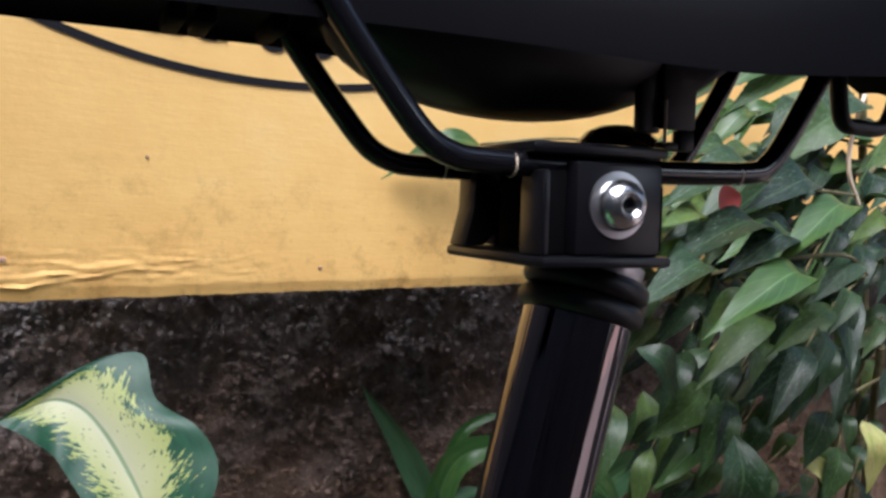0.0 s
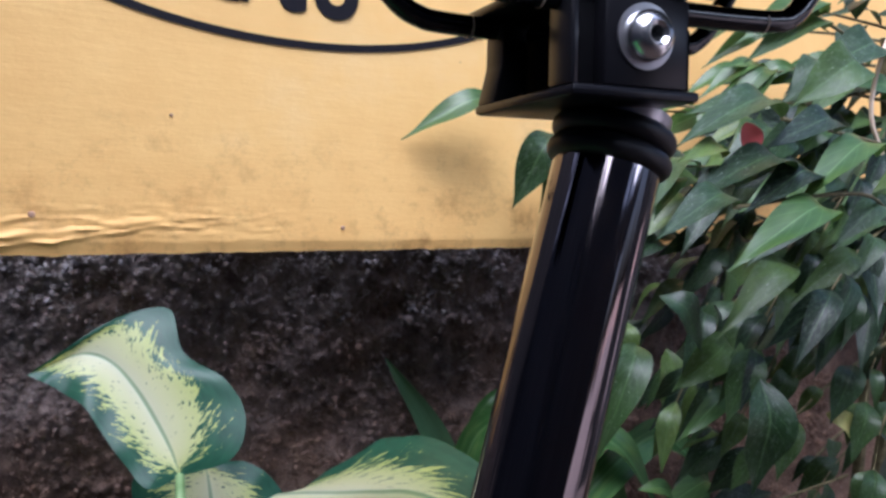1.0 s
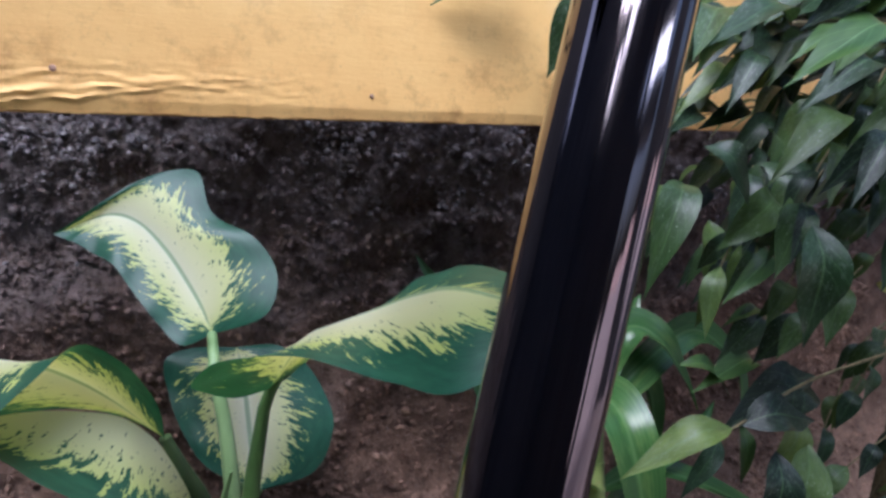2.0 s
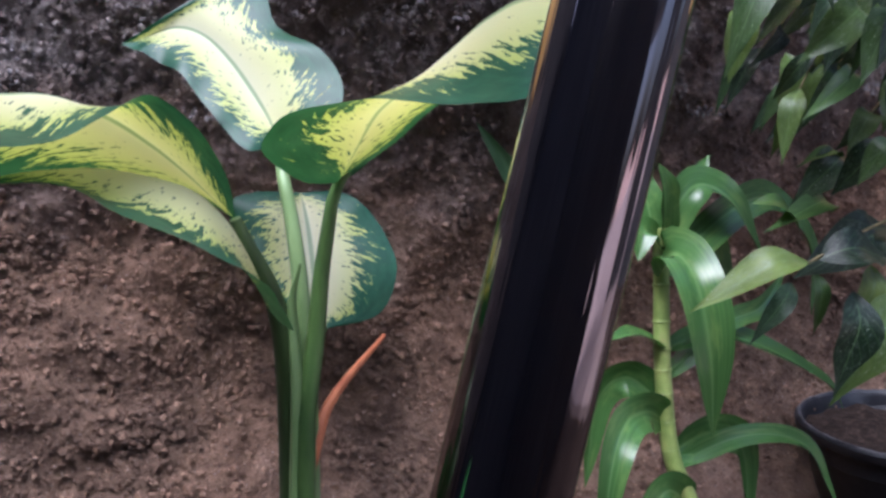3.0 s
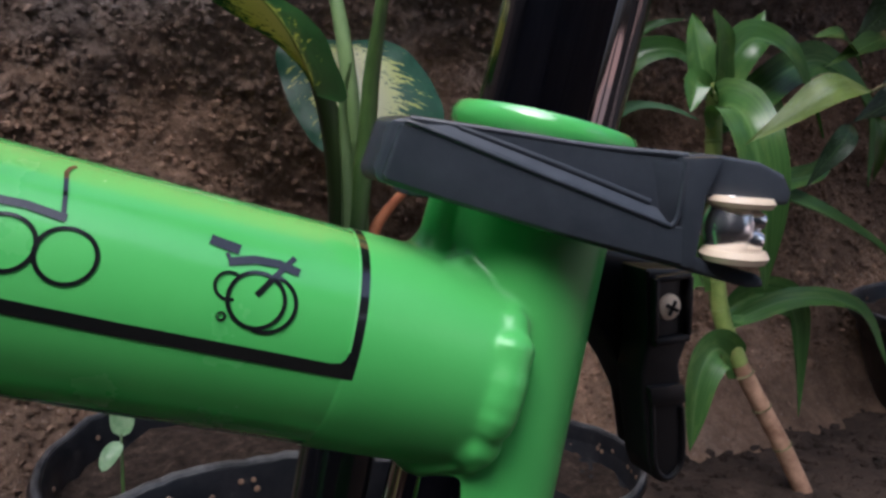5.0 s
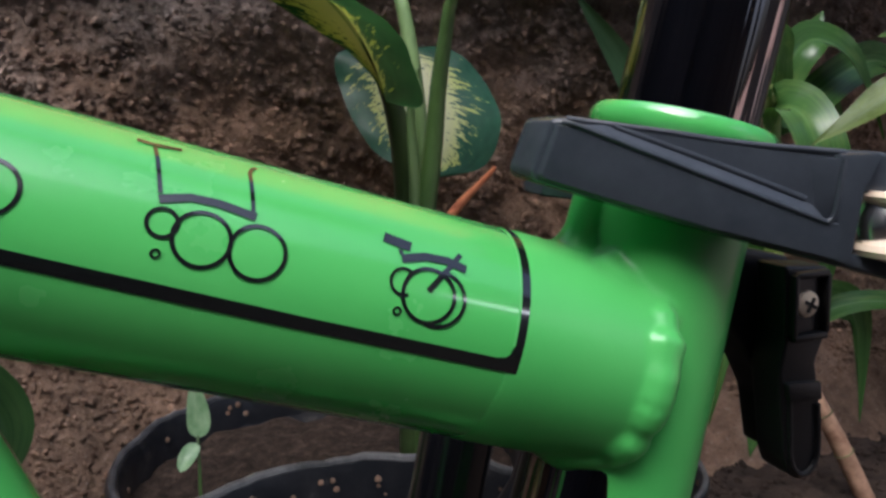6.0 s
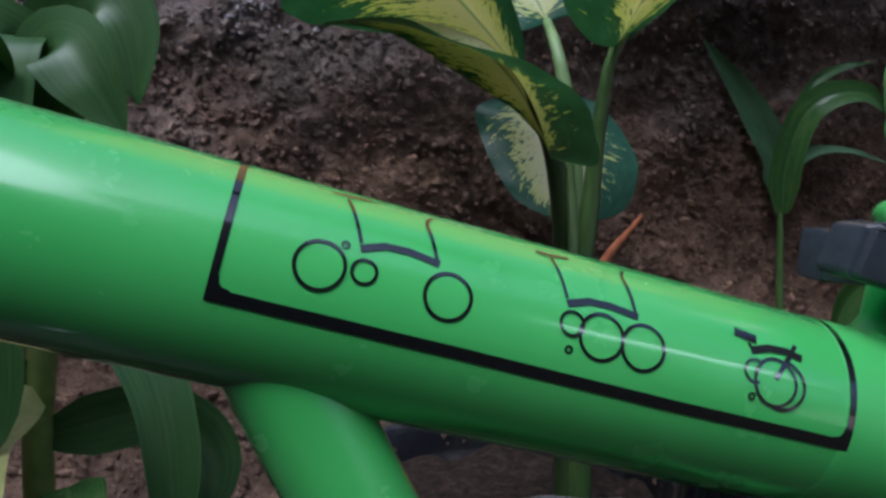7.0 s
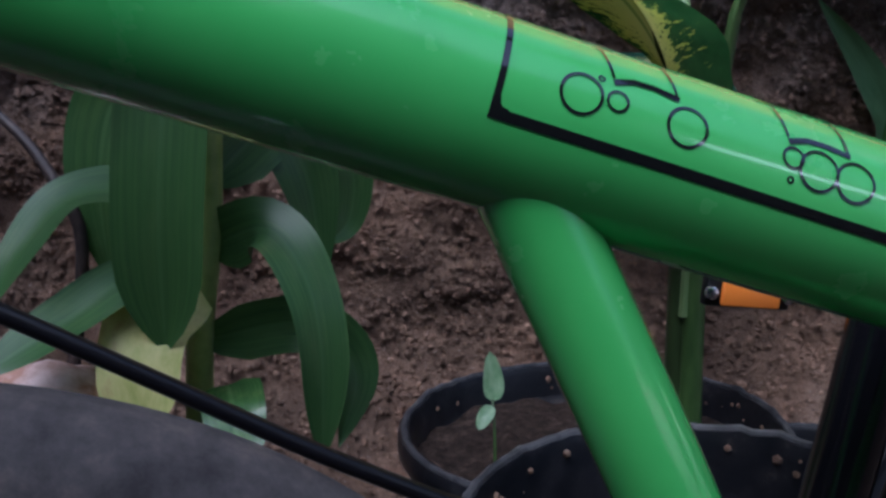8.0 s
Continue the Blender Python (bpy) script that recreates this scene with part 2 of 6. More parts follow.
def uv_noise(m, uv, scale, stretch, detail=4, rough=0.6):
    oi = m.node_tree.nodes.new("ShaderNodeObjectInfo")
    mp = m.node_tree.nodes.new("ShaderNodeMapping")
    mp.inputs["Scale"].default_value = stretch
    m.node_tree.links.new(uv, mp.inputs[0])
    cb = m.node_tree.nodes.new("ShaderNodeCombineXYZ")
    m.node_tree.links.new(math_node(m, "MULTIPLY", oi.outputs["Random"], 30.0), cb.inputs[2])
    ad = m.node_tree.nodes.new("ShaderNodeVectorMath")
    m.node_tree.links.new(mp.outputs[0], ad.inputs[0])
    m.node_tree.links.new(cb.outputs[0], ad.inputs[1])
    n = node(m, "ShaderNodeTexNoise", Scale=scale, Detail=detail, Roughness=rough)
    m.node_tree.links.new(ad.outputs[0], n.inputs["Vector"])
    return n.outputs["Fac"]


def veined(m, u, v, slope, count):
    """Side veins that run forward from the midrib: a wave in u shifted by the distance from the midrib."""
    dist = math_node(m, "ABSOLUTE", math_node(m, "SUBTRACT", v, 0.5))
    along = math_node(m, "SUBTRACT", u, math_node(m, "MULTIPLY", dist, slope))
    return dist, along, math_node(m, "SINE", math_node(m, "MULTIPLY", along, count * 6.283))


def dumb_cane(m, u, v, uv):
    dist, along, wave = veined(m, u, v, 0.62, 26)
    cb = m.node_tree.nodes.new("ShaderNodeCombineXYZ")
    m.node_tree.links.new(math_node(m, "MULTIPLY", along, 36.0), cb.inputs[0])
    m.node_tree.links.new(math_node(m, "MULTIPLY", v, 7.0), cb.inputs[1])
    streak = uv_noise(m, cb.outputs[0], 1.0, (1, 1, 1), 5, 0.66)
    blotch = uv_noise(m, uv, 6.0, (1, 1.0, 1), 3, 0.55)
    fleck = uv_noise(m, cb.outputs[0], 1.9, (1, 1.5, 1), 3, 0.6)
    # how far the cream reaches from the midrib
    bell = math_node(m, "SUBTRACT", 1.0, math_node(m, "POWER", math_node(m, "ABSOLUTE", math_node(m, "SUBTRACT", math_node(m, "MULTIPLY", u, 2.0), 0.97)), 4.0))
    reach = math_node(m, "SUBTRACT", math_node(m, "MULTIPLY", bell, 0.325), dist)
    f = math_node(m, "ADD", reach, math_node(m, "MULTIPLY", math_node(m, "SUBTRACT", streak, 0.5), 0.85))
    f = math_node(m, "ADD", f, math_node(m, "MULTIPLY", math_node(m, "SUBTRACT", blotch, 0.5), 0.24))
    cream = ramp(m, f, [(0.0, (0, 0, 0)), (0.022, (1, 1, 1))])
    # single green flecks inside the cream, thinning out towards the midrib
    inside = math_node(m, "ADD", fleck, math_node(m, "MULTIPLY", reach, -0.55))
    cream = mix(m, ramp(m, inside, [(0.535, (0, 0, 0)), (0.56, (1, 1, 1))]), cream, (0.0, 0.0, 0.0))
    green = ramp(m, uv_noise(m, uv, 11.0, (1, 1.3, 1), 4, 0.65), [(0.3, (0.019, 0.082, 0.046)), (0.7, (0.040, 0.136, 0.076))])
    pale = ramp(m, reach, [(0.0, (0.50, 0.58, 0.17)), (0.22, (0.69, 0.71, 0.41)), (0.31, (0.73, 0.75, 0.53))])
    col = mix(m, cream, green, pale)
    rib = ramp(m, dist, [(0.010, (1, 1, 1)), (0.020, (0, 0, 0))])
    return mix(m, math_node(m, "MULTIPLY", rib, 0.75), col, (0.22, 0.36, 0.17))


def dusty(m, u, v, uv):
    dist, along, wave = veined(m, u, v, 0.5, 9)
    oi = m.node_tree.nodes.new("ShaderNodeObjectInfo")
    base = ramp(m, oi.outputs["Random"], [(0.0, (0.005, 0.014, 0.007)), (0.35, (0.011, 0.029, 0.011)), (0.65, (0.026, 0.055, 0.015)), (0.88, (0.052, 0.092, 0.022)), (1.0, (0.085, 0.130, 0.028))])
    base = mix(m, ramp(m, uv_noise(m, uv, 5, (1, 0.7, 1)), [(0.35, (0, 0, 0)), (0.7, (1, 1, 1))]), base, mix(m, 1.0, base, (1.7, 1.6, 1.5), "MULTIPLY"))
    vein = math_node(m, "MULTIPLY", ramp(m, wave, [(0.94, (0, 0, 0)), (1.0, (1, 1, 1))]), 0.22)
    base = mix(m, vein, base, (0.14, 0.24, 0.10))
    rib = ramp(m, dist, [(0.012, (1, 1, 1)), (0.03, (0, 0, 0))])
    base = mix(m, math_node(m, "MULTIPLY", rib, 0.35), base, (0.13, 0.22, 0.09))
    dust = ramp(m, uv_noise(m, uv, 16, (1, 0.6, 1), 5, 0.7), [(0.50, (0, 0, 0)), (0.72, (1, 1, 1))])
    base = mix(m, math_node(m, "MULTIPLY", dust, 0.20), base, (0.30, 0.36, 0.33))
    spots = ramp(m, uv_noise(m, uv, 38, (1, 0.5, 1), 3, 0.6), [(0.66, (0, 0, 0)), (0.72, (1, 1, 1))])
    return mix(m, math_node(m, "MULTIPLY", spots, 0.5), base, (0.50, 0.55, 0.52))


def strap(m, u, v, uv):
    dist = math_node(m, "ABSOLUTE", math_node(m, "SUBTRACT", v, 0.5))
    stripes = uv_noise(m, uv, 1.0, (1.2, 26, 1), 3)
    blot = uv_noise(m, uv, 6.0, (1, 0.6, 1), 5)
    base = ramp(m, stripes, [(0.3, (0.042, 0.112, 0.030)), (0.7, (0.080, 0.180, 0.046))])
    base = mix(m, ramp(m, blot, [(0.5, (0, 0, 0)), (0.8, (0.5, 0.5, 0.5))]), base, (0.20, 0.30, 0.08))
    rib = ramp(m, dist, [(0.015, (1, 1, 1)), (0.05, (0, 0, 0))])
    return mix(m, math_node(m, "MULTIPLY", rib, 0.35), base, (0.17, 0.29, 0.11))


def fresh(m, u, v, uv):
    dist, along, wave = veined(m, u, v, 0.5, 8)
    base = ramp(m, uv_noise(m, uv, 4.0, (1, 0.8, 1), 4), [(0.3, (0.038, 0.088, 0.022)), (0.7, (0.075, 0.140, 0.034))])
    base = mix(m, math_node(m, "MULTIPLY", ramp(m, wave, [(0.92, (0, 0, 0)), (1.0, (1, 1, 1))]), 0.25), base, (0.16, 0.28, 0.10))
    rib = ramp(m, dist, [(0.012, (1, 1, 1)), (0.03, (0, 0, 0))])
    return mix(m, math_node(m, "MULTIPLY", rib, 0.5), base, (0.18, 0.30, 0.12))


def corn(m, u, v, uv):
    dist = math_node(m, "ABSOLUTE", math_node(m, "SUBTRACT", v, 0.5))
    stripes = uv_noise(m, uv, 1.0, (1.2, 22, 1), 3)
    blot = uv_noise(m, uv, 7.0, (1, 0.6, 1), 5)
    base = ramp(m, stripes, [(0.3, (0.038, 0.100, 0.030)), (0.7, (0.070, 0.152, 0.044))])
    base = mix(m, ramp(m, blot, [(0.5, (0, 0, 0)), (0.85, (0.6, 0.6, 0.6))]), base, (0.10, 0.17, 0.06))
    rib = ramp(m, dist, [(0.012, (1, 1, 1)), (0.045, (0, 0, 0))])
    return mix(m, math_node(m, "MULTIPLY", rib, 0.3), base, (0.10, 0.19, 0.08))


def yellowed(m, u, v, uv):
    blot = uv_noise(m, uv, 5.0, (1, 0.8, 1), 5)
    return ramp(m, blot, [(0.3, (0.36, 0.40, 0.09)), (0.55, (0.55, 0.55, 0.20)), (0.75, (0.42, 0.30, 0.12))])


CANE_LEAF = leaf_material("variegated_leaf", dumb_cane, 0.36, 0.45)
PALE_LEAF = leaf_material("pale_leaf", lambda m, u, v, uv: ramp(m, uv_noise(m, uv, 4.0, (1, 0.8, 1), 4), [(0.3, (0.16, 0.30, 0.14)), (0.7, (0.30, 0.44, 0.26))]), 0.34, 0.25)
SHRUB_LEAF = leaf_material("dusty_leaf", dusty, 0.40, 0.22, 0.4)
STRAP_LEAF = leaf_material("strap_leaf", strap, 0.26, 0.22)
CORN_LEAF = leaf_material("broad_strap_leaf", corn, 0.36, 0.24)
FRESH_LEAF = leaf_material("fresh_leaf", fresh, 0.34, 0.25)
BLUISH_LEAF = leaf_material("bluish_leaf", lambda m, u, v, uv: ramp(m, uv_noise(m, uv, 3.0, (1, 0.8, 1), 4), [(0.3, (0.075, 0.165, 0.080)), (0.7, (0.14, 0.27, 0.14))]), 0.36, 0.3)
YELLOW_LEAF = leaf_material("yellowed_leaf", yellowed, 0.5, 0.3)
PETIOLE = mat("petiole_green", (0.10, 0.22, 0.06), 0.42)
wire(PETIOLE, ramp(PETIOLE, tex(PETIOLE, 40, 4, stretch=(1, 1, 0.25)), [(0.35, (0.034, 0.074, 0.018)), (0.6, (0.072, 0.135, 0.034)), (0.78, (0.16, 0.24, 0.08))]), "Base Color")
PETIOLE_DARK = mat("petiole_olive", (0.04, 0.07, 0.02), 0.45)
wire(PETIOLE_DARK, ramp(PETIOLE_DARK, tex(PETIOLE_DARK, 40, 4, stretch=(1, 1, 0.25)), [(0.35, (0.022, 0.042, 0.012)), (0.65, (0.046, 0.078, 0.022)), (0.82, (0.10, 0.14, 0.05))]), "Base Color")
PETIOLE_PALE = mat("petiole_pale", (0.25, 0.36, 0.16), 0.42)
wire(PETIOLE_PALE, ramp(PETIOLE_PALE, tex(PETIOLE_PALE, 40, 4, stretch=(1, 1, 0.2)), [(0.35, (0.11, 0.19, 0.06)), (0.6, (0.20, 0.30, 0.12)), (0.8, (0.40, 0.48, 0.28))]), "Base Color")
CANE = mat("cane_green", (0.26, 0.34, 0.09), 0.45)
wire(CANE, ramp(CANE, tex(CANE, 30, 5), [(0.35, (0.14, 0.22, 0.045)), (0.6, (0.28, 0.36, 0.10)), (0.8, (0.36, 0.28, 0.13))]), "Base Color")
CANE_BARE = mat("cane_bare", (0.42, 0.26, 0.17), 0.7)
wire(CANE_BARE, ramp(CANE_BARE, tex(CANE_BARE, 60, 5), [(0.35, (0.24, 0.13, 0.08)), (0.65, (0.48, 0.30, 0.20))]), "Base Color")
DRY = mat("dry_petiole", (0.55, 0.17, 0.06), 0.6)
wire(DRY, ramp(DRY, tex(DRY, 50, 5), [(0.35, (0.36, 0.10, 0.04)), (0.65, (0.62, 0.22, 0.09))]), "Base Color")


# ---- builders ----
def finish(ob, smooth=True):
    if smooth:
        for p in ob.data.polygons:
            p.use_smooth = True
        ob.data.set_sharp_from_angle(angle=radians(42))
    return ob


def part(name, bm, material, parent=None, label="", smooth=True):
    me = bpy.data.meshes.new(name)
    bm.normal_update()
    bm.to_mesh(me)
    bm.free()
    me.materials.append(material)
    ob = new(name, me)
    ob.parent = parent
    finish(ob, smooth)
    return tagged(ob, label)


def thing(name, label, category, group="", kind="", at=(0, 0, 0)):
    ob = new(name)
    ob.empty_display_size = 0.02
    return tagged(ob, label, category, group, kind)


def spline(pts, n):
    """Catmull-Rom points through pts."""
    p = [Vector(q) for q in pts]
    p = [p[0] * 2 - p[1]] + p + [p[-1] * 2 - p[-2]]
    out = []
    segs = len(p) - 3
    for i in range(n + 1):
        x = i / n * segs
        k = min(int(x), segs - 1)
        t = x - k
        a, b, c, d = p[k:k + 4]
        out.append(0.5 * ((2 * b) + (c - a) * t + (2 * a - 5 * b + 4 * c - d) * t * t + (3 * b - a - 3 * c + d) * t ** 3))
    return out


def sweep(path, radii, sides=16, bm=None, squash=1.0, cap=True):
    """A round bar along path; radii: one number or one for each point."""
    bm = bm or bmesh.new()
    n = len(path)
    radii = [radii] * n if isinstance(radii, (int, float)) else radii
    tang = [(path[min(i + 1, n - 1)] - path[max(i - 1, 0)]).normalized() for i in range(n)]
    side = tang[0].orthogonal().normalized()
    rings = []
    for p, t, r in zip(path, tang, radii):
        side = (side - t * side.dot(t)).normalized()
        other = t.cross(side)
        rings.append([bm.verts.new(p + side * (r * math.cos(a)) + other * (r * squash * math.sin(a))) for a in (2 * math.pi * k / sides for k in range(sides))])
    for a, b in zip(rings, rings[1:]):
        for k in range(sides):
            bm.faces.new((a[k], a[(k + 1) % sides], b[(k + 1) % sides], b[k]))
    if cap:
        bm.faces.new(rings[0][::-1])
        bm.faces.new(rings[-1])
    return bm


def lathe(profile, origin, axis, sides=48, bm=None, closed=False):
    """profile: (radius, height along axis) pairs."""
    bm = bm or bmesh.new()
    axis = Vector(axis).normalized()
    e1 = axis.orthogonal().normalized()
    e2 = axis.cross(e1)
    rings = []
    for r, h in profile:
        c = Vector(origin) + axis * h
        if r < 1e-6:
            rings.append([bm.verts.new(c)])
        else:
            rings.append([bm.verts.new(c + e1 * (r * math.cos(a)) + e2 * (r * math.sin(a))) for a in (2 * math.pi * k / sides for k in range(sides))])
    pairs = list(zip(rings, rings[1:])) + ([(rings[-1], rings[0])] if closed else [])
    for a, b in pairs:
        for k in range(sides):
            k2 = (k + 1) % sides
            if len(a) == 1 and len(b) > 1:
                bm.faces.new((a[0], b[k2], b[k]))
            elif len(b) == 1 and len(a) > 1:
                bm.faces.new((a[k], a[k2], b[0]))
            elif len(a) > 1:
                bm.faces.new((a[k], a[k2], b[k2], b[k]))
    bmesh.ops.recalc_face_normals(bm, faces=bm.faces)
    return bm


def box(lo, hi, bevel=0.001, bm=None, m=None, segments=2):
    bm2 = bmesh.new()
    bmesh.ops.create_cube(bm2, size=1)
    lo, hi = Vector(lo), Vector(hi)
    for v in bm2.verts:
        v.co = Vector((lo[i] + (hi[i] - lo[i]) * (v.co[i] + 0.5) for i in range(3)))
    if bevel:
        bmesh.ops.bevel(bm2, geom=bm2.edges[:], offset=bevel, segments=segments, affect="EDGES", profile=0.5)
    if m is not None:
        bmesh.ops.transform(bm2, matrix=m, verts=bm2.verts)
    if bm is None:
        return bm2
    me = bpy.data.meshes.new("tmp")
    bm2.to_mesh(me)
    bm2.free()
    bm.from_mesh(me)
    bpy.data.meshes.remove(me)
    return bm


def prism(outline, front, back, bevel=0.001, segments=2):
    """A closed outline of (x, z) between the depths front(x, z) and back(x, z) along y."""
    bm = bmesh.new()
    f = [bm.verts.new((x, front(x, z), z)) for x, z in outline]
    b = [bm.verts.new((x, back(x, z), z)) for x, z in outline]
    bm.faces.new(f)
    bm.faces.new(b[::-1])
    n = len(outline)
    for i in range(n):
        j = (i + 1) % n
        bm.faces.new((f[j], f[i], b[i], b[j]))
    bmesh.ops.recalc_face_normals(bm, faces=bm.faces)
    if bevel:
        bmesh.ops.bevel(bm, geom=bm.edges[:], offset=bevel, segments=segments, affect="EDGES", profile=0.6, clamp_overlap=True)
    return bm


def leaf_mesh(rib, half, normal, shape="ovate", fold=0.25, ripple=0.0, along=18, across=8, curl=0.0, skew=1.0, bm=None, seed=0):
    """A blade along the points rib, half its greatest width, facing normal. fold lifts the margins; ripple waves them; curl bends them down."""
    bm = bm or bmesh.new()
    uvl = bm.loops.layers.uv.verify()
    pts = spline(rib, along)
    length = sum((b - a).length for a, b in zip(pts, pts[1:]))
    rng = random.Random(seed)
    ph = rng.uniform(0, 6)
    grid = []
    for i, p in enumerate(pts):
        u = i / along
        t = (pts[min(i + 1, along)] - pts[max(i - 1, 0)]).normalized()
        if isinstance(normal[0], (tuple, list)):
            k = min(1.0, max(0.0, (u - 0.25) / 0.4))
            k = k * k * (3 - 2 * k)
            nrm = Vector(normal[0]).normalized().lerp(Vector(normal[1]).normalized(), k)
        else:
            nrm = Vector(normal)
        nrm = (nrm - t * nrm.dot(t)).normalized()
        s = t.cross(nrm).normalized()
        if shape == "ovate":
            w = math.sin(math.pi * u ** 0.78) ** 0.78 * (1.0 - 0.3 * u ** 3) if 0 < u < 1 else 0
        elif shape == "elliptic":
            w = math.sin(math.pi * u ** 0.8) ** 0.9 * (1 - 0.35 * u ** 5) if 0 < u < 1 else 0
        elif shape == "pointed":
            w = math.sin(math.pi * u ** 0.80) ** 1.20 * (1 - 0.25 * u ** 3) if 0 < u < 1 else 0
        elif shape == "strap":
            w = min(1, (u / 0.16 + 0.25) ** 0.6) * (1 - max(0, (u - 0.45) / 0.55) ** 2.2)
        elif shape == "blunt":
            w = min(1, (u / 0.1 + 0.3) ** 0.6) * (1 - 0.25 * u) * (1 - max(0, (u - 0.72) / 0.28) ** 2.6)
        elif shape == "paddle":
            w = min(1, (u / 0.1 + 0.3) ** 0.6) * (1 - 0.18 * u) * max(0.0, 1 - max(0, (u - 0.84) / 0.16) ** 2.4)
        elif shape == "round":
            w = math.sin(math.pi * min(1, max(0, u)) ** 0.85) ** 0.5 if 0 < u < 1 else 0
        w = max(w, 0.004)
        row = []
        for j in range(across + 1):
            x = 2 * j / across - 1
            h = half * w * (skew if x > 0 else 2 - skew)
            lift = fold * abs(x) ** 1.3 * h - curl * (x * x) * h + ripple * half * math.sin(u * 13 + ph + (1.3 if x > 0 else 0)) * x * x
            row.append(bm.verts.new(p + s * (x * h) + nrm * lift))
        grid.append(row)
    for i in range(along):
        for j in range(across):
            f = bm.faces.new((grid[i][j], grid[i + 1][j], grid[i + 1][j + 1], grid[i][j + 1]))
            for loop, (a, b) in zip(f.loops, ((i, j), (i + 1, j), (i + 1, j + 1), (i, j + 1))):
                loop[uvl].uv = (a / along, b / across)
    return bm


def stalk(name, pts, r0, r1, material, parent, n=16, sides=10, label="", squash=1.0):
    path = spline(pts, n)
    return part(name, sweep(path, [r0 + (r1 - r0) * i / n for i in range(n + 1)], sides, squash=squash), material, parent, label)


# ---- setting ----
def height_sheet(name, us, vs, place, material, label, category):
    """A grid of points place(u, v) as one sheet."""
    nu, nv = len(us), len(vs)
    verts = [place(u, v) for v in vs for u in us]
    faces = [(j * nu + i, j * nu + i + 1, (j + 1) * nu + i + 1, (j + 1) * nu + i) for j in range(nv - 1) for i in range(nu - 1)]
    me = bpy.data.meshes.new(name)
    me.from_pydata(verts, [], faces)
    me.materials.append(material)
    return tagged(finish(new(name, me)), label, category, kind="structure")


def clods(p):
    n = noise.fractal(p * 5.0, 1.0, 2.0, 3) * 0.022 + noise.fractal(p * 13.0, 1.0, 2.0, 2) * 0.009
    n += abs(noise.noise(p * 26.0)) * -0.009 + noise.noise(p * 60.0) * 0.0035 + noise.noise(p * 120.0) * 0.002
    return n


def bank_point(x, v):
    # v: 0 at the foot, 1 at the top; the foot runs out in a slope
    z = 1.0 * v
    y = 1.085 - 0.20 * max(0.0, (0.30 - z) / 0.30) ** 2 + 0.03 * max(0, z - 0.6)
    return (x + 0.4 * clods(Vector((x + 7, z, 3.0))), y - clods(Vector((x, z, 0.0))), z - 0.02)


def spread(lo, hi, n, a, b):
    """Values from lo to hi, close together between a and b."""
    inner = np.linspace(a, b, n)
    return [float(q) for q in np.concatenate([np.linspace(lo, a, 14)[:-1], inner, np.linspace(b, hi, 14)[1:]])]


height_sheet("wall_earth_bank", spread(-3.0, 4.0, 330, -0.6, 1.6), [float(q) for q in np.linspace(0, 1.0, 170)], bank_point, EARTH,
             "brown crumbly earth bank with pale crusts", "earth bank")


def crumbs(name, count, seed, zone, sizes, material, label, patchy=0.0):
    """Small clods and grit that stick in the bank, as one mesh."""
    r = np.random.RandomState(seed)
    base = bmesh.new()
    bmesh.ops.create_icosphere(base, subdivisions=1, radius=1)
    bv = np.array([v.co[:] for v in base.verts])
    bf = np.array([[v.index for v in f.verts] for f in base.faces])
    base.free()
    verts, faces = [], []
    while len(verts) < count:
        x, v = r.uniform(-0.55, 1.45), r.uniform(*zone)
        size = sizes[0] + sizes[1] * r.rand() ** sizes[2]
        if patchy and noise.fractal(Vector((x * 9, v * 14, 4.0)), 1.0, 2.0, 3) < patchy:
            continue
        p = np.array(bank_point(x, v))
        sc = r.uniform(0.6, 1.3, 3) * size
        q = bv * (1 + r.uniform(-0.28, 0.28, (len(bv), 1))) * sc
        faces.append(bf + len(verts) * len(bv))
        verts.append(q + p + np.array((0, -0.2 * size, 0)))
    me = bpy.data.meshes.new(name)
    me.from_pydata(np.concatenate(verts).tolist(), [], np.concatenate(faces).tolist())
    me.materials.append(material)
    return tagged(finish(new(name, me)), label, "earth", kind="stuff")


crumbs("earth_crumbs", 46000, 5, (0.08, 0.78), (0.0011, 0.0042, 4), CRUMB, "loose brown crumbs of earth on the bank")
crumbs("earth_clods", 4200, 6, (0.06, 0.66), (0.0028, 0.0048, 3), CRUMB, "small brown clods in the earth bank", 0.05)
crumbs("crust_lumps", 1900, 7, (0.615, 0.775), (0.0012, 0.0042, 3), CRUST, "pale grey crusted lumps at the top of the bank", 0.22)


def ground_point(x, y):
    d = clods(Vector((x, y, 9.0))) if -1.5 < x < 2.5 and -0.5 < y < 1.2 else 0.0
    return (x, y, 0.6 * d)


height_sheet("ground", spread(-300, 300, 150, -1.0, 2.0), spread(-300, 300, 90, -0.3, 1.1), ground_point, GROUND,
             "bare brown soil ground", "ground")

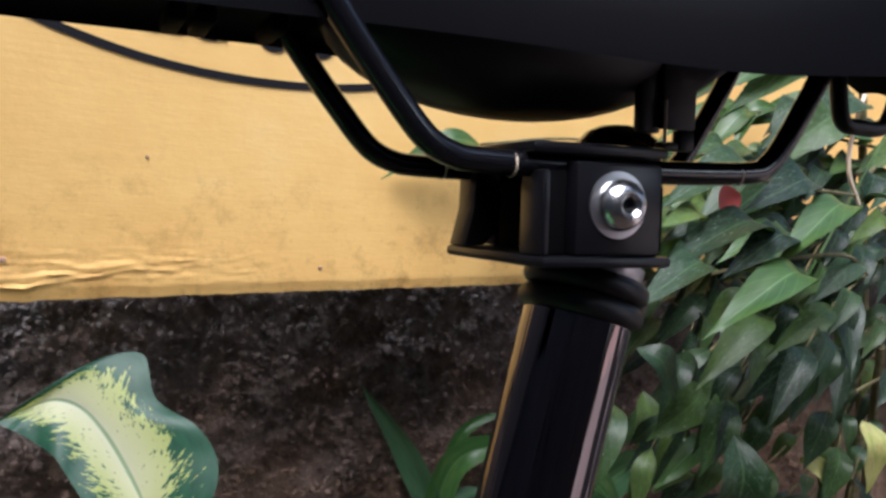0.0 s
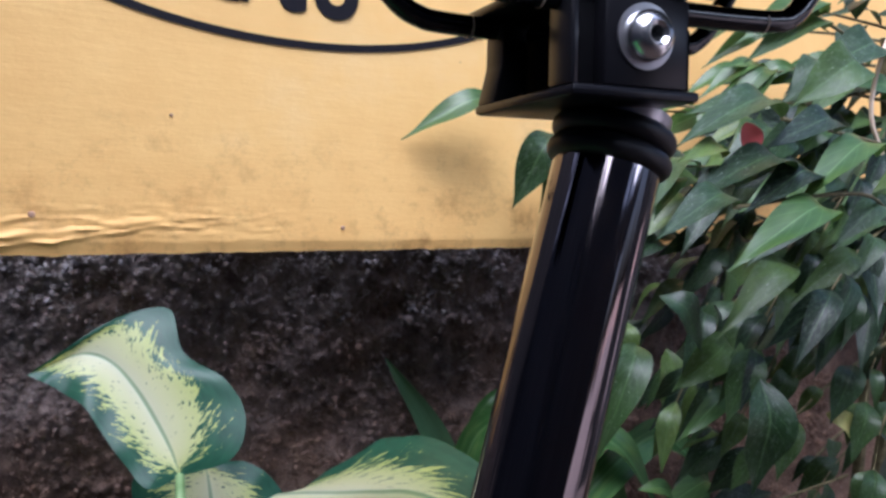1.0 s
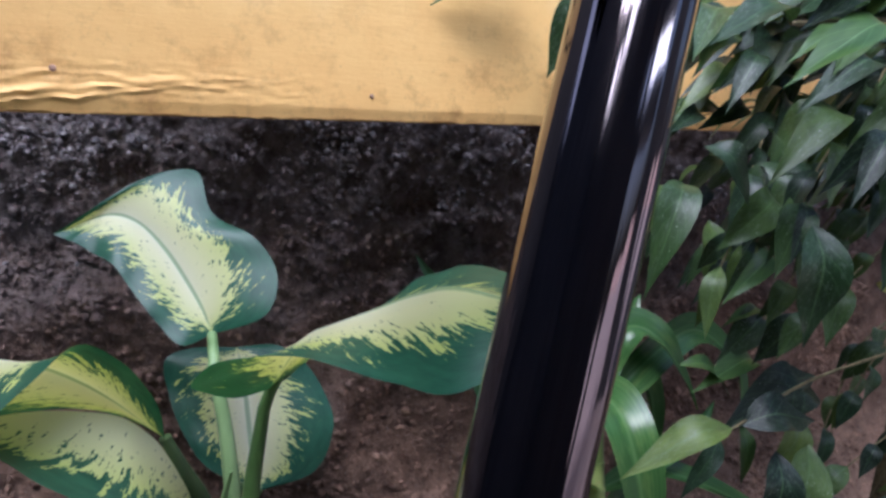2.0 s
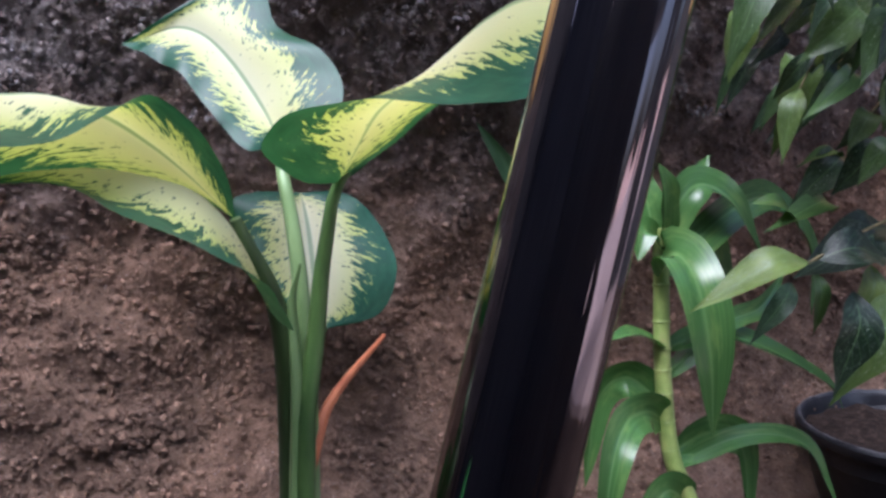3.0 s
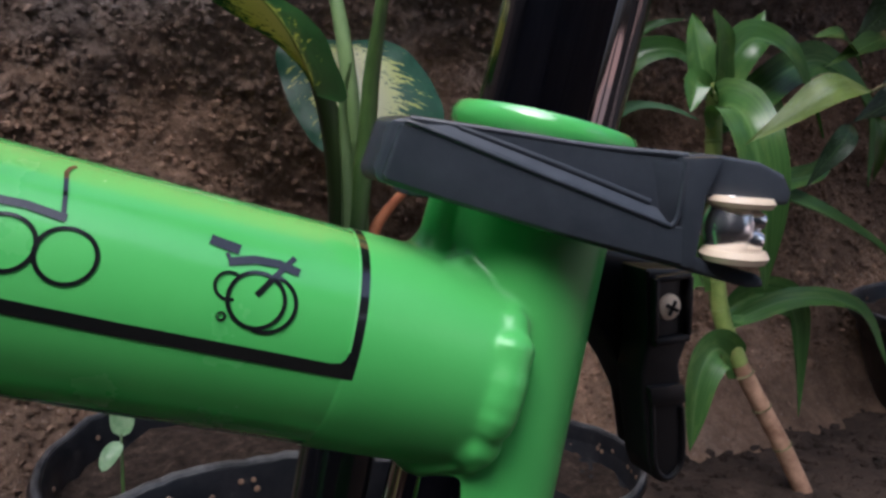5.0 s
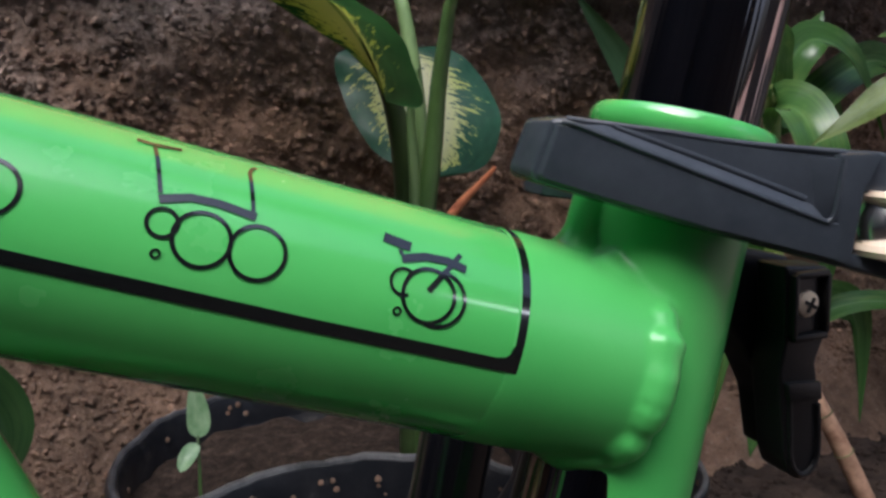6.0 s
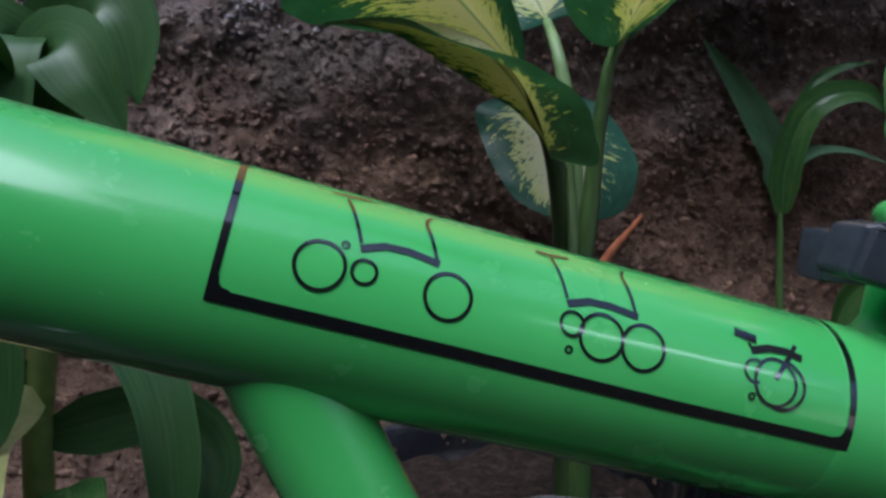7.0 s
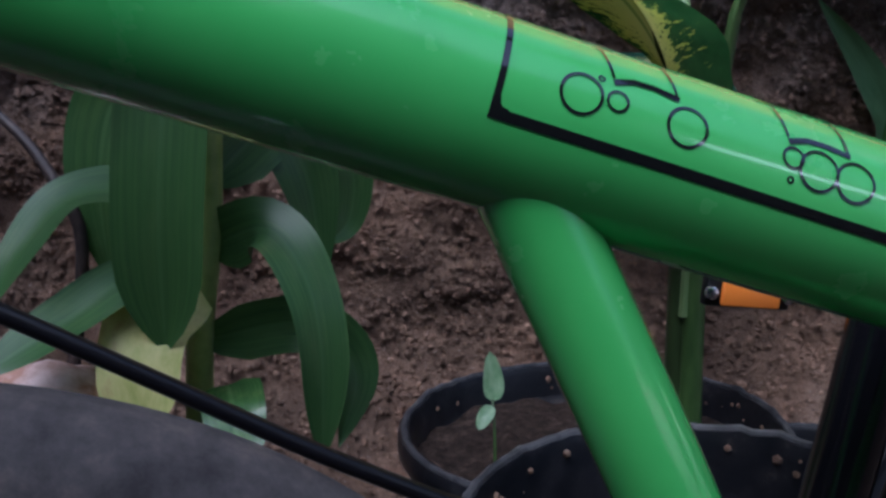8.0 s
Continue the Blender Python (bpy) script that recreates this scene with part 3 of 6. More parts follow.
def soil_crumbs(count, seed):
    """Damp crumbs and grit strewn over the soil at the foot of the bank, as one mesh."""
    r = np.random.RandomState(seed)
    base = bmesh.new()
    bmesh.ops.create_icosphere(base, subdivisions=1, radius=1)
    bv = np.array([v.co[:] for v in base.verts])
    bf = np.array([[v.index for v in f.verts] for f in base.faces])
    base.free()
    verts, faces = [], []
    for k in range(count):
        x, y = r.uniform(-0.5, 1.3), r.uniform(0.45, 0.98)
        p = np.array(ground_point(x, y))
        size = 0.0016 + 0.0075 * r.rand() ** 4
        verts.append(bv * (1 + r.uniform(-0.28, 0.28, (len(bv), 1))) * r.uniform(0.6, 1.3, 3) * size + p)
        faces.append(bf + k * len(bv))
    me = bpy.data.meshes.new("soil_crumbs")
    me.from_pydata(np.concatenate(verts).tolist(), [], np.concatenate(faces).tolist())
    me.materials.append(GROUND)
    tagged(finish(new("soil_crumbs", me)), "damp dark crumbs of soil on the ground", "earth", kind="stuff")


soil_crumbs(9000, 9)

# unseen plain walls, added to close the place, block light and shape reflections
part("wall_unseen_top", box((-3.0, 1.13, 0.93), (4.0, 1.33, 2.0), 0), PLASTER)
part("wall_unseen_back", box((-1.9, -1.75, -0.05), (0.0, -1.55, 2.3), 0), PLASTER)
part("wall_unseen_corner", box((-1.9, -1.75, 2.3), (-1.45, -1.55, 3.2), 0), PLASTER)
part("wall_unseen_tall", box((0.0, -1.85, -0.05), (0.90, -1.55, 3.4), 0), PLASTER)
part("wall_unseen_low", box((0.90, -1.85, -0.05), (1.16, -1.55, 1.2), 0), PLASTER)
part("wall_unseen_under_gap", box((0.90, -1.85, 1.20), (2.10, -1.55, 1.36), 0), PLASTER)
part("wall_unseen_over_gap", box((0.90, -1.85, 1.64), (2.10, -1.55, 2.7), 0), PLASTER)
part("wall_unseen_left", box((-1.9, -1.55, -0.05), (-1.7, 1.13, 3.15), 0), PLASTER)
part("wall_unseen_right", box((2.2, 0.10, -0.05), (2.35, 1.13, 1.4), 0), PLASTER)
part("wall_unseen_pier", box((2.2, -1.02, -0.05), (2.35, -0.22, 2.6), 0), PLASTER)
part("wall_unseen_far", box((13.0, -16.0, -0.05), (13.3, 4.0, 0.9), 0), ROSE_WALL)
# pale slab added out of view, mirrored as a bright strip in the post
tagged(part("unseen_slab", box((1.26, -16.0, -0.05), (13.0, 0.2, 0.03), 0.008), CONCRETE), "pale concrete slab, added out of view", "yard", kind="structure")
for ob in scene.objects:
    if ob.name.startswith("wall_") and "kind" not in ob:
        tagged(ob, "plain rose plastered wall, added out of view" if ob.name == "wall_unseen_far" else "plain grey plastered wall, added out of view", "wall", kind="structure")

# yellow sign board
board = thing("sign_board", "yellow painted wooden sign board with black lettering, worn lower edge", "sign board")
BOARD_Y = 0.843


def board_panel():
    bm = bmesh.new()
    xs = [float(q) for q in np.linspace(-0.075, 2.15, 400)]
    zs = [0.0, 0.003, 0.006] + [0.008 + 0.0016 * k for k in range(24)] + [0.050, 0.055, 0.07, 0.2, 0.5, 0.95]
    rows = []
    for dz in zs:
        row = []
        for x in xs:
            edge = 0.745 + 0.0016 * noise.noise(Vector((x * 30, 0, 0))) + 0.0012 * noise.noise(Vector((x * 90, 4, 0)))
            # a long splintered ridge that climbs from the lower edge and frays out
            mid = 0.0125 + 0.125 * x + 0.0022 * noise.noise(Vector((x * 26, 3, 0)))
            k = max(0.0, 1 - abs(dz - mid) / 0.0042) + 0.7 * max(0.0, 1 - abs(dz - mid + 0.0062) / 0.0028)
            along = min(1, max(0, (0.165 - x) / 0.05))
            ridge = 0.0042 * k * along * max(0.1, 0.65 + 0.9 * noise.noise(Vector((x * 34, dz * 190, 0))))
            fray = min(1, max(0, (0.27 - x) / 0.06)) * max(0.0, 1 - abs(dz - 0.026) / 0.020)
            ridge += 0.0034 * fray * max(0, noise.noise(Vector((x * 70, dz * 280, 2))))
            lip = 0.0025 * max(0, 1 - dz / 0.01)
            row.append(bm.verts.new((x, BOARD_Y - ridge + lip, edge + dz)))
        rows.append(row)
    back = [[bm.verts.new((x, BOARD_Y + 0.022, 0.745 + dz)) for x in (xs[0], xs[-1])] for dz in (0.0, 0.95)]
    for a, b in zip(rows, rows[1:]):
        for i in range(len(xs) - 1):
            bm.faces.new((a[i], a[i + 1], b[i + 1], b[i]))
    bm.faces.new((back[0][1], back[0][0], back[1][0], back[1][1]))
    under = [bm.verts.new((v.co.x, BOARD_Y + 0.022, 0.746)) for v in rows[0]]
    for i in range(len(xs) - 1):
        bm.faces.new((under[i], under[i + 1], rows[0][i + 1], rows[0][i]))
    bm.faces.new((rows[-1][0], rows[-1][-1], back[1][1], back[1][0]))
    bm.faces.new((rows[0][0], rows[-1][0], back[1][0], back[0][0]))
    bm.faces.new((rows[-1][-1], rows[0][-1], back[0][1], back[1][1]))
    return bm


part("panel", board_panel(), YELLOW, board)
# painted oval, drawn by hand with an uneven stroke
oval = bmesh.new()
pts = []
for i in range(140):
    a = -2.75 + i * 0.0182 * 1.35
    w = 0.0036 + 0.0009 * noise.noise(Vector((a * 3, 1, 0)))
    r = 1 + 0.002 * noise.noise(Vector((a * 4, 5, 0)))
    c = Vector((0.258 + 0.330 * r * math.cos(a), BOARD_Y - 0.0012, 1.093 + 0.156 * r * math.sin(a)))
    o = Vector((math.cos(a) / 0.33, 0, math.sin(a) / 0.156)).normalized() * w
    pts.append((oval.verts.new(c - o), oval.verts.new(c + o)))
for (a, b), (c, d) in zip(pts, pts[1:]):
    oval.faces.new((a, b, d, c))
part("painted_oval", oval, SIGN_BLACK, board, "black hand-painted oval line")


def glyph(ch, x, z, size, slope):
    cu = bpy.data.curves.new("letter", "FONT")
    cu.body, cu.size, cu.align_x, cu.offset = ch, size, "CENTER", size * 0.042
    tmp = new("tmp_text", cu)
    me = bpy.data.meshes.new_from_object(tmp)
    bpy.data.objects.remove(tmp)
    me.name = "letter"
    me.transform(Matrix.Translation((x, BOARD_Y - 0.0014, z)) @ Matrix.Rotation(-slope, 4, "Y") @ Matrix.Rotation(radians(90), 4, "X"))
    me.materials.append(SIGN_BLACK)
    ob = new("letter", me)
    ob.parent = board


for ch, x, z, sl in (("l", 0.1080, 0.9850, -0.20), ("a", 0.1530, 0.9735, -0.10), ("r", 0.2010, 0.9715, -0.06), ("t", 0.2490, 0.9700, -0.04), ("o", 0.2963, 0.9680, 0.0)):
    glyph(ch, x, z, 0.082, sl)
# slab feet and heads of the letters
for x, z, w, h, sl in ((0.1100, 0.9870, 0.026, 0.0070, -0.20), (0.1960, 0.9738, 0.029, 0.0072, -0.06), (0.1905, 1.0085, 0.016, 0.0064, -0.06), (0.1690, 0.9770, 0.014, 0.0066, -0.10), (0.2190, 1.0000, 0.010, 0.0110, -0.06)):
    serif = box((-w / 2, -0.0016, -h / 2), (w / 2, -0.0004, h / 2), 0, m=Matrix.Translation((x, BOARD_Y, z)) @ Matrix.Rotation(-sl, 4, "Y"))
    part("letter_serif", serif, SIGN_BLACK, board)
part("painted_mark", prism([(0.3460, 0.9930), (0.3809, 1.0010), (0.3809, 1.0070), (0.3460, 0.9990)], lambda x, z: BOARD_Y - 0.0015, lambda x, z: BOARD_Y - 0.0003, 0), SIGN_BLACK, board)
for x, z, r in ((0.034, 0.778, 0.0028), (0.305, 0.767, 0.0022), (0.143, 0.864, 0.0016)):
    part("nail", lathe([(0, -0.002), (r * 0.8, -0.0016), (r, -0.0005), (r, 0.002)], (x, BOARD_Y, z), (0, 1, 0), 10), CANE_BARE, board, "rusty nail head")

# ---- bicycle ----
bike = thing("folding_bicycle", "bright green folding bicycle, black seat post, wheel folded under", "bicycle")
P0, P1 = Vector((0.0429, 0.2857, 0.504)), Vector((0.1403, 0.2895, 0.834))
AX = (P1 - P0).normalized()


def on_axis(z):
    return P0 + AX * ((z - P0.z) / AX.z)


# main tube with its printed decals
TA, TB, TR = Vector((-0.25, 0.3047, 0.5036)), Vector((-0.03, 0.2866, 0.4287)), 0.0224
TV = (TB - TA).normalized()
TN = (Vector((0, -1, 0)) - TV * TV.dot(Vector((0, -1, 0)))).normalized()
TU = Vector((0.32234, 0, 0.94662))
tube_path = spline([(-0.62, 0.330, 0.545), (-0.50, 0.322, 0.546), (-0.38, 0.3135, 0.536), (-0.30, 0.3085, 0.5195)], 24) + [TA + TV * s for s in (0.0, 0.04, 0.08, 0.12, 0.16, 0.20, 0.24, 0.277)]
main_tube = part("main_tube", sweep(tube_path, TR, 64), GREEN, bike)


def on_tube(s, a, lift=0.00025):
    # the printed sheet lies a little turned on the tube
    q = (0.93 * a - 0.0014 + 0.0152 * (s - 0.07)) / TR
    s = 0.1085 + 0.9374 * (s - 0.07)
    return TA + TV * s + (TN * math.cos(q) + TU * math.sin(q)) * (TR + lift)


def stroke(name, path, widths, closed=False, label=""):
    """A printed line on the tube along (s, a) points."""
    bm = bmesh.new()
    n = len(path)
    widths = [widths] * n if isinstance(widths, (int, float)) else widths
    prs = []
    for i, (s, a) in enumerate(path):
        p, q = path[(i - 1) % n if closed else max(i - 1, 0)], path[(i + 1) % n if closed else min(i + 1, n - 1)]
        d = Vector((q[0] - p[0], q[1] - p[1])).normalized()
        o = Vector((-d.y, d.x)) * widths[i] / 2
        prs.append([bm.verts.new(on_tube(s + o.x * k, a + o.y * k)) for k in (1, 0, -1)])
    for i in range(n if closed else n - 1):
        x, y = prs[i], prs[(i + 1) % n]
        for k in (0, 1):
            bm.faces.new((x[k], x[k + 1], y[k + 1], y[k]))
    bmesh.ops.recalc_face_normals(bm, faces=bm.faces)
    if bm.faces and sum((f.normal.dot(TN) for f in bm.faces)) < 0:
        bmesh.ops.reverse_faces(bm, faces=bm.faces[:])
    return part(name, bm, DECAL, main_tube, label)


def dense(pts, step=0.0015):
    out = []
    for (a, b), (c, d) in zip(pts, pts[1:]):
        n = max(1, int(math.hypot(c - a, d - b) / step))
        out += [(a + (c - a) * i / n, b + (d - b) * i / n) for i in range(n)]
    return out + [pts[-1]]


def ring(s, a, r, w, start=0.0, end=6.2832):
    n = 40
    full = end - start > 6.2
    pts = [(s + r * math.cos(start + (end - start) * i / n), a + r * math.sin(start + (end - start) * i / n)) for i in range(n + (0 if full else 1))]
    stroke("printed_ring", pts, w, full)


# the printed frame: thin ends, heavy lower line
stroke("printed_line", dense([(0.0700, 0.040), (0.0700, 0.0)]), 0.0016)
stroke("printed_line", dense([(0.0692, 0.0004), (0.12, -0.0006), (0.17, -0.0019), (0.2147, -0.0025)]), 0.0026)
stroke("printed_line", dense([(0.2138, -0.0036), (0.2138, 0.040)]), 0.0019)
stroke("printed_line", dense([(0.0703, 0.0042), (0.0707, 0.0026), (0.0716, 0.0016), (0.0735, 0.0012)], 0.0006), 0.0014)
stroke("printed_line", dense([(0.2133, 0.0014), (0.2128, -0.0004), (0.2118, -0.0014), (0.2098, -0.0018)], 0.0006), 0.0014)
LINE = 0.0008
# icon: bicycle unfolded
ring(0.0888, 0.0106, 0.0050, LINE)
ring(0.1153, 0.0102, 0.0049, LINE)
ring(0.0976, 0.0112, 0.0025, LINE * 0.9)
ring(0.0930, 0.0160, 0.0007, LINE * 0.6)
stroke("printed_line", dense([(0.0960, 0.0160), (0.1010, 0.0179), (0.1060, 0.0180), (0.1126, 0.0168)]), 0.0017)
stroke("printed_line", dense([(0.0960, 0.0172), (0.0924, 0.0300)]), 0.0008)
stroke("printed_line", dense([(0.0892, 0.0318), (0.0920, 0.0316), (0.0975, 0.0330)]), 0.0011)
stroke("printed_line", dense([(0.1121, 0.0172), (0.1096, 0.0275), (0.1100, 0.0300), (0.1112, 0.0318)]), 0.0008)
# icon: rear wheel folded under
ring(0.1498, 0.0092, 0.0050, LINE)
ring(0.1597, 0.0090, 0.0050, LINE)
ring(0.1428, 0.0106, 0.0026, LINE * 0.9)
ring(0.1429, 0.0050, 0.0007, LINE * 0.6)
stroke("printed_line", dense([(0.1413, 0.0148), (0.1465, 0.0166), (0.1515, 0.0167), (0.1582, 0.0157)]), 0.0017)
stroke("printed_line", dense([(0.1413, 0.0160), (0.1386, 0.0275)]), 0.0008)
stroke("printed_line", dense([(0.1352, 0.0288), (0.1384, 0.0285), (0.1432, 0.0293)]), 0.0011)
stroke("printed_line", dense([(0.1576, 0.0163), (0.1560, 0.0268), (0.1564, 0.0288), (0.1572, 0.0300)]), 0.0008)
# icon: fully folded
ring(0.1930, 0.0080, 0.0053, LINE)
ring(0.1950, 0.0078, 0.0055, LINE, -2.0, 1.5)
ring(0.1876, 0.0096, 0.0026, LINE * 0.8, 0.9, 5.2)
ring(0.1873, 0.0038, 0.0007, LINE * 0.6)
stroke("printed_line", dense([(0.1828, 0.0182), (0.1850, 0.0178), (0.1884, 0.0172)]), 0.0023)
stroke("printed_line", dense([(0.1862, 0.0160), (0.1866, 0.0150)]), 0.0008)
stroke("printed_line", dense([(0.1866, 0.0142), (0.1915, 0.0158), (0.1960, 0.0160), (0.2002, 0.0150)]), 0.0018)
stroke("printed_line", dense([(0.1928, 0.0088), (0.1990, 0.0182)]), 0.0011)

# strut that runs down from the main tube
strut_path = [Vector((-0.1475, 0.296, 0.4750)), Vector((-0.1320, 0.2900, 0.4374)), Vector((-0.1048, 0.2815, 0.3716)), Vector((-0.065, 0.279, 0.275)), Vector((-0.038, 0.279, 0.21))]
part("lower_strut", sweep(spline(strut_path, 20), 0.0125, 40), GREEN, bike)

# seat tube, its flared mouth and split collar
SA, SB = Vector((0.0318, 0.2853, 0.4660)), Vector((0.0040, 0.2850, 0.3500))
SX = (SA - SB).normalized()
seat_tube = part("seat_tube", lathe([(0.0, -0.30), (0.0184, -0.30), (0.0184, -0.03), (0.0186, -0.012), (0.0186, -0.002), (0.0160, -0.002), (0.0160, -0.03)], SA, SX, 64), GREEN_WELD, bike)
part("collar", lathe([(0.0160, -0.0110), (0.0186, -0.0110), (0.0197, -0.0095), (0.0199, -0.0075), (0.0194, -0.0060), (0.0200, -0.0048), (0.0209, -0.0034), (0.0209, -0.0012), (0.0199, 0.0004), (0.0175, 0.0008), (0.0160, 0.0002)],
                     on_axis(0.4665), AX, 64, closed=True), GREEN, bike)
def merge(bm, other):
    me = bpy.data.meshes.new("tmp")
    other.to_mesh(me)
    other.free()
    bm.from_mesh(me)
    bpy.data.meshes.remove(me)


def welded_joint():
    """Tab, tip and lumpy weld where the main tube meets the seat tube, grown together into one soft skin."""
    bm = bmesh.new()
    merge(bm, sweep([TA + TV * q for q in (0.2408, 0.2422, 0.2470, 0.2580, 0.2770)], [TR - 0.0004, TR + 0.0002, TR + 0.0003, TR + 0.0003, TR + 0.0003], 72))
    merge(bm, sweep([SA + SX * q for q in (-0.110, -0.100, -0.090, -0.060, -0.030, -0.006)], [0.0180, 0.0183, 0.0186, 0.0187, 0.0187, 0.0187], 64))
    merge(bm, sweep(spline([(0.0005, 0.2850, 0.4360), (0.0036, 0.2846, 0.4425), (0.0048, 0.2846, 0.4465), (0.0075, 0.2850, 0.4540), (0.0095, 0.2850, 0.4620)], 16), [0.0060 - 0.0026 * min(1.0, i / 7) for i in range(17)], 24))
    pts, radii = [], []
    for i in range(91):
        q = 2 * math.pi * i / 90
        n = TN * math.cos(q) + TU * math.sin(q)
        lo, hi = 0.20, 0.276
        for _ in range(22):
            m = (lo + hi) / 2
            d = TA + TV * m + n * TR - SA
            lo, hi = (m, hi) if (d - SX * d.dot(SX)).length > 0.0188 else (lo, m)
        pts.append(TA + TV * (lo - 0.0004) + n * (TR - 0.0022))
        radii.append(0.0043 + 0.0020 * noise.noise(Vector((math.cos(q) * 3.2, math.sin(q) * 3.2, 1.7))) + 0.0012 * noise.noise(Vector((math.cos(q) * 8, math.sin(q) * 8, 5.0))))
    merge(bm, sweep(pts, radii, 14))
    blob = bmesh.new()
    bmesh.ops.create_uvsphere(blob, u_segments=24, v_segments=14, radius=1)
    bmesh.ops.transform(blob, matrix=Matrix.Translation((0.0152, 0.2705, 0.4250)) @ Matrix.Rotation(0.5, 4, "Y") @ Matrix.Diagonal((0.0040, 0.0040, 0.0058, 1)), verts=blob.verts)
    merge(bm, blob)
    return bm


joint = part("welded_joint", welded_joint(), GREEN_WELD, bike)
skin = joint.modifiers.new("skin", "REMESH")
skin.mode, skin.voxel_size, skin.use_smooth_shade = "VOXEL", 0.00065, True
soft = joint.modifiers.new("soft", "SMOOTH")
soft.factor, soft.iterations = 0.5, 14

# seat post with its rubber stop
# drawn-steel streaks run along the post
turn = BLACK_GLOSS.node_tree.nodes.new("ShaderNodeMapping")
turn.inputs["Rotation"].default_value = AX.rotation_difference(Vector((0, 0, 1))).to_euler()
squeeze = BLACK_GLOSS.node_tree.nodes.new("ShaderNodeMapping")
squeeze.inputs["Scale"].default_value = (1, 1, 0.03)
spot = BLACK_GLOSS.node_tree.nodes.new("ShaderNodeTexCoord")
streak = node(BLACK_GLOSS, "ShaderNodeTexNoise", Scale=300, Detail=2, Roughness=0.5)
BLACK_GLOSS.node_tree.links.new(spot.outputs["Object"], turn.inputs[0])
BLACK_GLOSS.node_tree.links.new(turn.outputs[0], squeeze.inputs[0])
BLACK_GLOSS.node_tree.links.new(squeeze.outputs[0], streak.inputs["Vector"])
bump(BLACK_GLOSS, streak.outputs["Fac"], 0.4, 0.0009)
part("seat_post", lathe([(0, -0.15), (0.0158, -0.15), (0.0158, 0.311), (0.0152, 0.3140), (0.0146, 0.3150), (0.0, 0.3150)], P0, AX, 64), BLACK_GLOSS, bike, "glossy black steel seat post")
top = on_axis(0.8035)
for h in (-0.0014, 0.0054):
    part("rubber_ring", lathe([(0.0112 + 0.0036 + 0.0037 * math.cos(a), h + 0.0036 * math.sin(a)) for a in (2 * math.pi * k / 16 for k in range(16))], top, AX, 48, closed=True), RUBBER, bike)
part("post_cap", lathe([(0, 0.009), (0.0150, 0.009), (0.0156, 0.0108), (0.0156, 0.0126), (0, 0.0132)], top, AX, 40), BRUSHED, bike, "bare steel ring under the saddle clamp")

# saddle clamp and saddle are built along the bicycle's own direction: u to the rear, v to the far side
SEAT = Matrix.Translation((0.1440, 0.2897, 0.0)) @ Matrix.Rotation(-0.1527, 4, "Z")


def seat_box(lo, hi, bevel=0.001):
    return box(lo, hi, bevel, m=SEAT)


def seat_prism(outline, front, back, bevel=0.0008):
    bm = prism(outline, lambda x, z: front, lambda x, z: back, bevel)
    bmesh.ops.transform(bm, matrix=SEAT, verts=bm.verts)
    return bm


clamp = part("saddle_clamp", seat_box((-0.0435, -0.0315, 0.8156), (-0.0040, 0.0255, 0.8186), 0.0012), BLACK_SATIN, bike, "black steel saddle clamp")
part("front_jaw", seat_box((-0.0336, -0.0305, 0.8187), (-0.0073, -0.0200, 0.8425), 0.0011), BLACK_SATIN, clamp)
part("front_cheek", seat_box((-0.0430, -0.0295, 0.8187), (-0.0407, -0.0185, 0.8400), 0.0006), BLACK_SATIN, clamp)
# matt black blocks fill the recess; its shade is put into their colour
part("recess_block", seat_box((-0.0406, -0.0262, 0.8187), (-0.0337, -0.0190, 0.8405), 0.0008), MATT_BLACK, clamp)
part("middle_block", seat_box((-0.0300, -0.0199, 0.8190), (0.0020, 0.0180, 0.8380), 0.0012), MATT_BLACK, clamp)
part("rear_jaw", seat_box((-0.0300, 0.0185, 0.8187), (-0.0050, 0.0300, 0.8425), 0.0011), BLACK_SATIN, clamp)
part("rear_cheek", seat_prism([(-0.0425, 0.8187), (-0.0365, 0.8187), (-0.0320, 0.8230), (-0.0305, 0.8310), (-0.0320, 0.8400), (-0.0300, 0.8425), (-0.0395, 0.8425), (-0.0397, 0.8300)], 0.0140, 0.0255), BLACK_SATIN, clamp)
part("top_plate", seat_box((-0.0455, -0.0290, 0.8440), (-0.0040, 0.0305, 0.8472), 0.0013), BLACK_SATIN, clamp)
part("top_bolt", lathe([(0.0, 0.0085), (0.006, 0.0080), (0.0095, 0.0064), (0.0125, 0.0030), (0.0130, 0.0)], SEAT @ Vector((0.0000, 0.0, 0.8472)), (0, 0, 1), 32), BLACK_GLOSS, clamp)
FACE = SEAT.to_3x3() @ Vector((0, -1, 0))
BC = SEAT @ Vector((-0.0215, -0.0305, 0.8317))
bolt = part("clamp_bolt", lathe([(0.0020, 0.0028), (0.0021, 0.0052), (0.0032, 0.0060), (0.0046, 0.0056), (0.0060, 0.0042), (0.0067, 0.0022), (0.0069, 0.0004), (0.0069, 0.0)], BC, FACE, 40), CHROME, clamp, "domed chrome socket bolt")
part("washer", lathe([(0.0068, 0.0), (0.0086, 0.0), (0.0086, 0.0006), (0.0068, 0.0008)], BC, FACE, 40), BRUSHED, bolt)
part("bolt_socket", lathe([(0.0, 0.0030), (0.0021, 0.0029)], BC, FACE, 6), BLACK_SATIN, bolt)


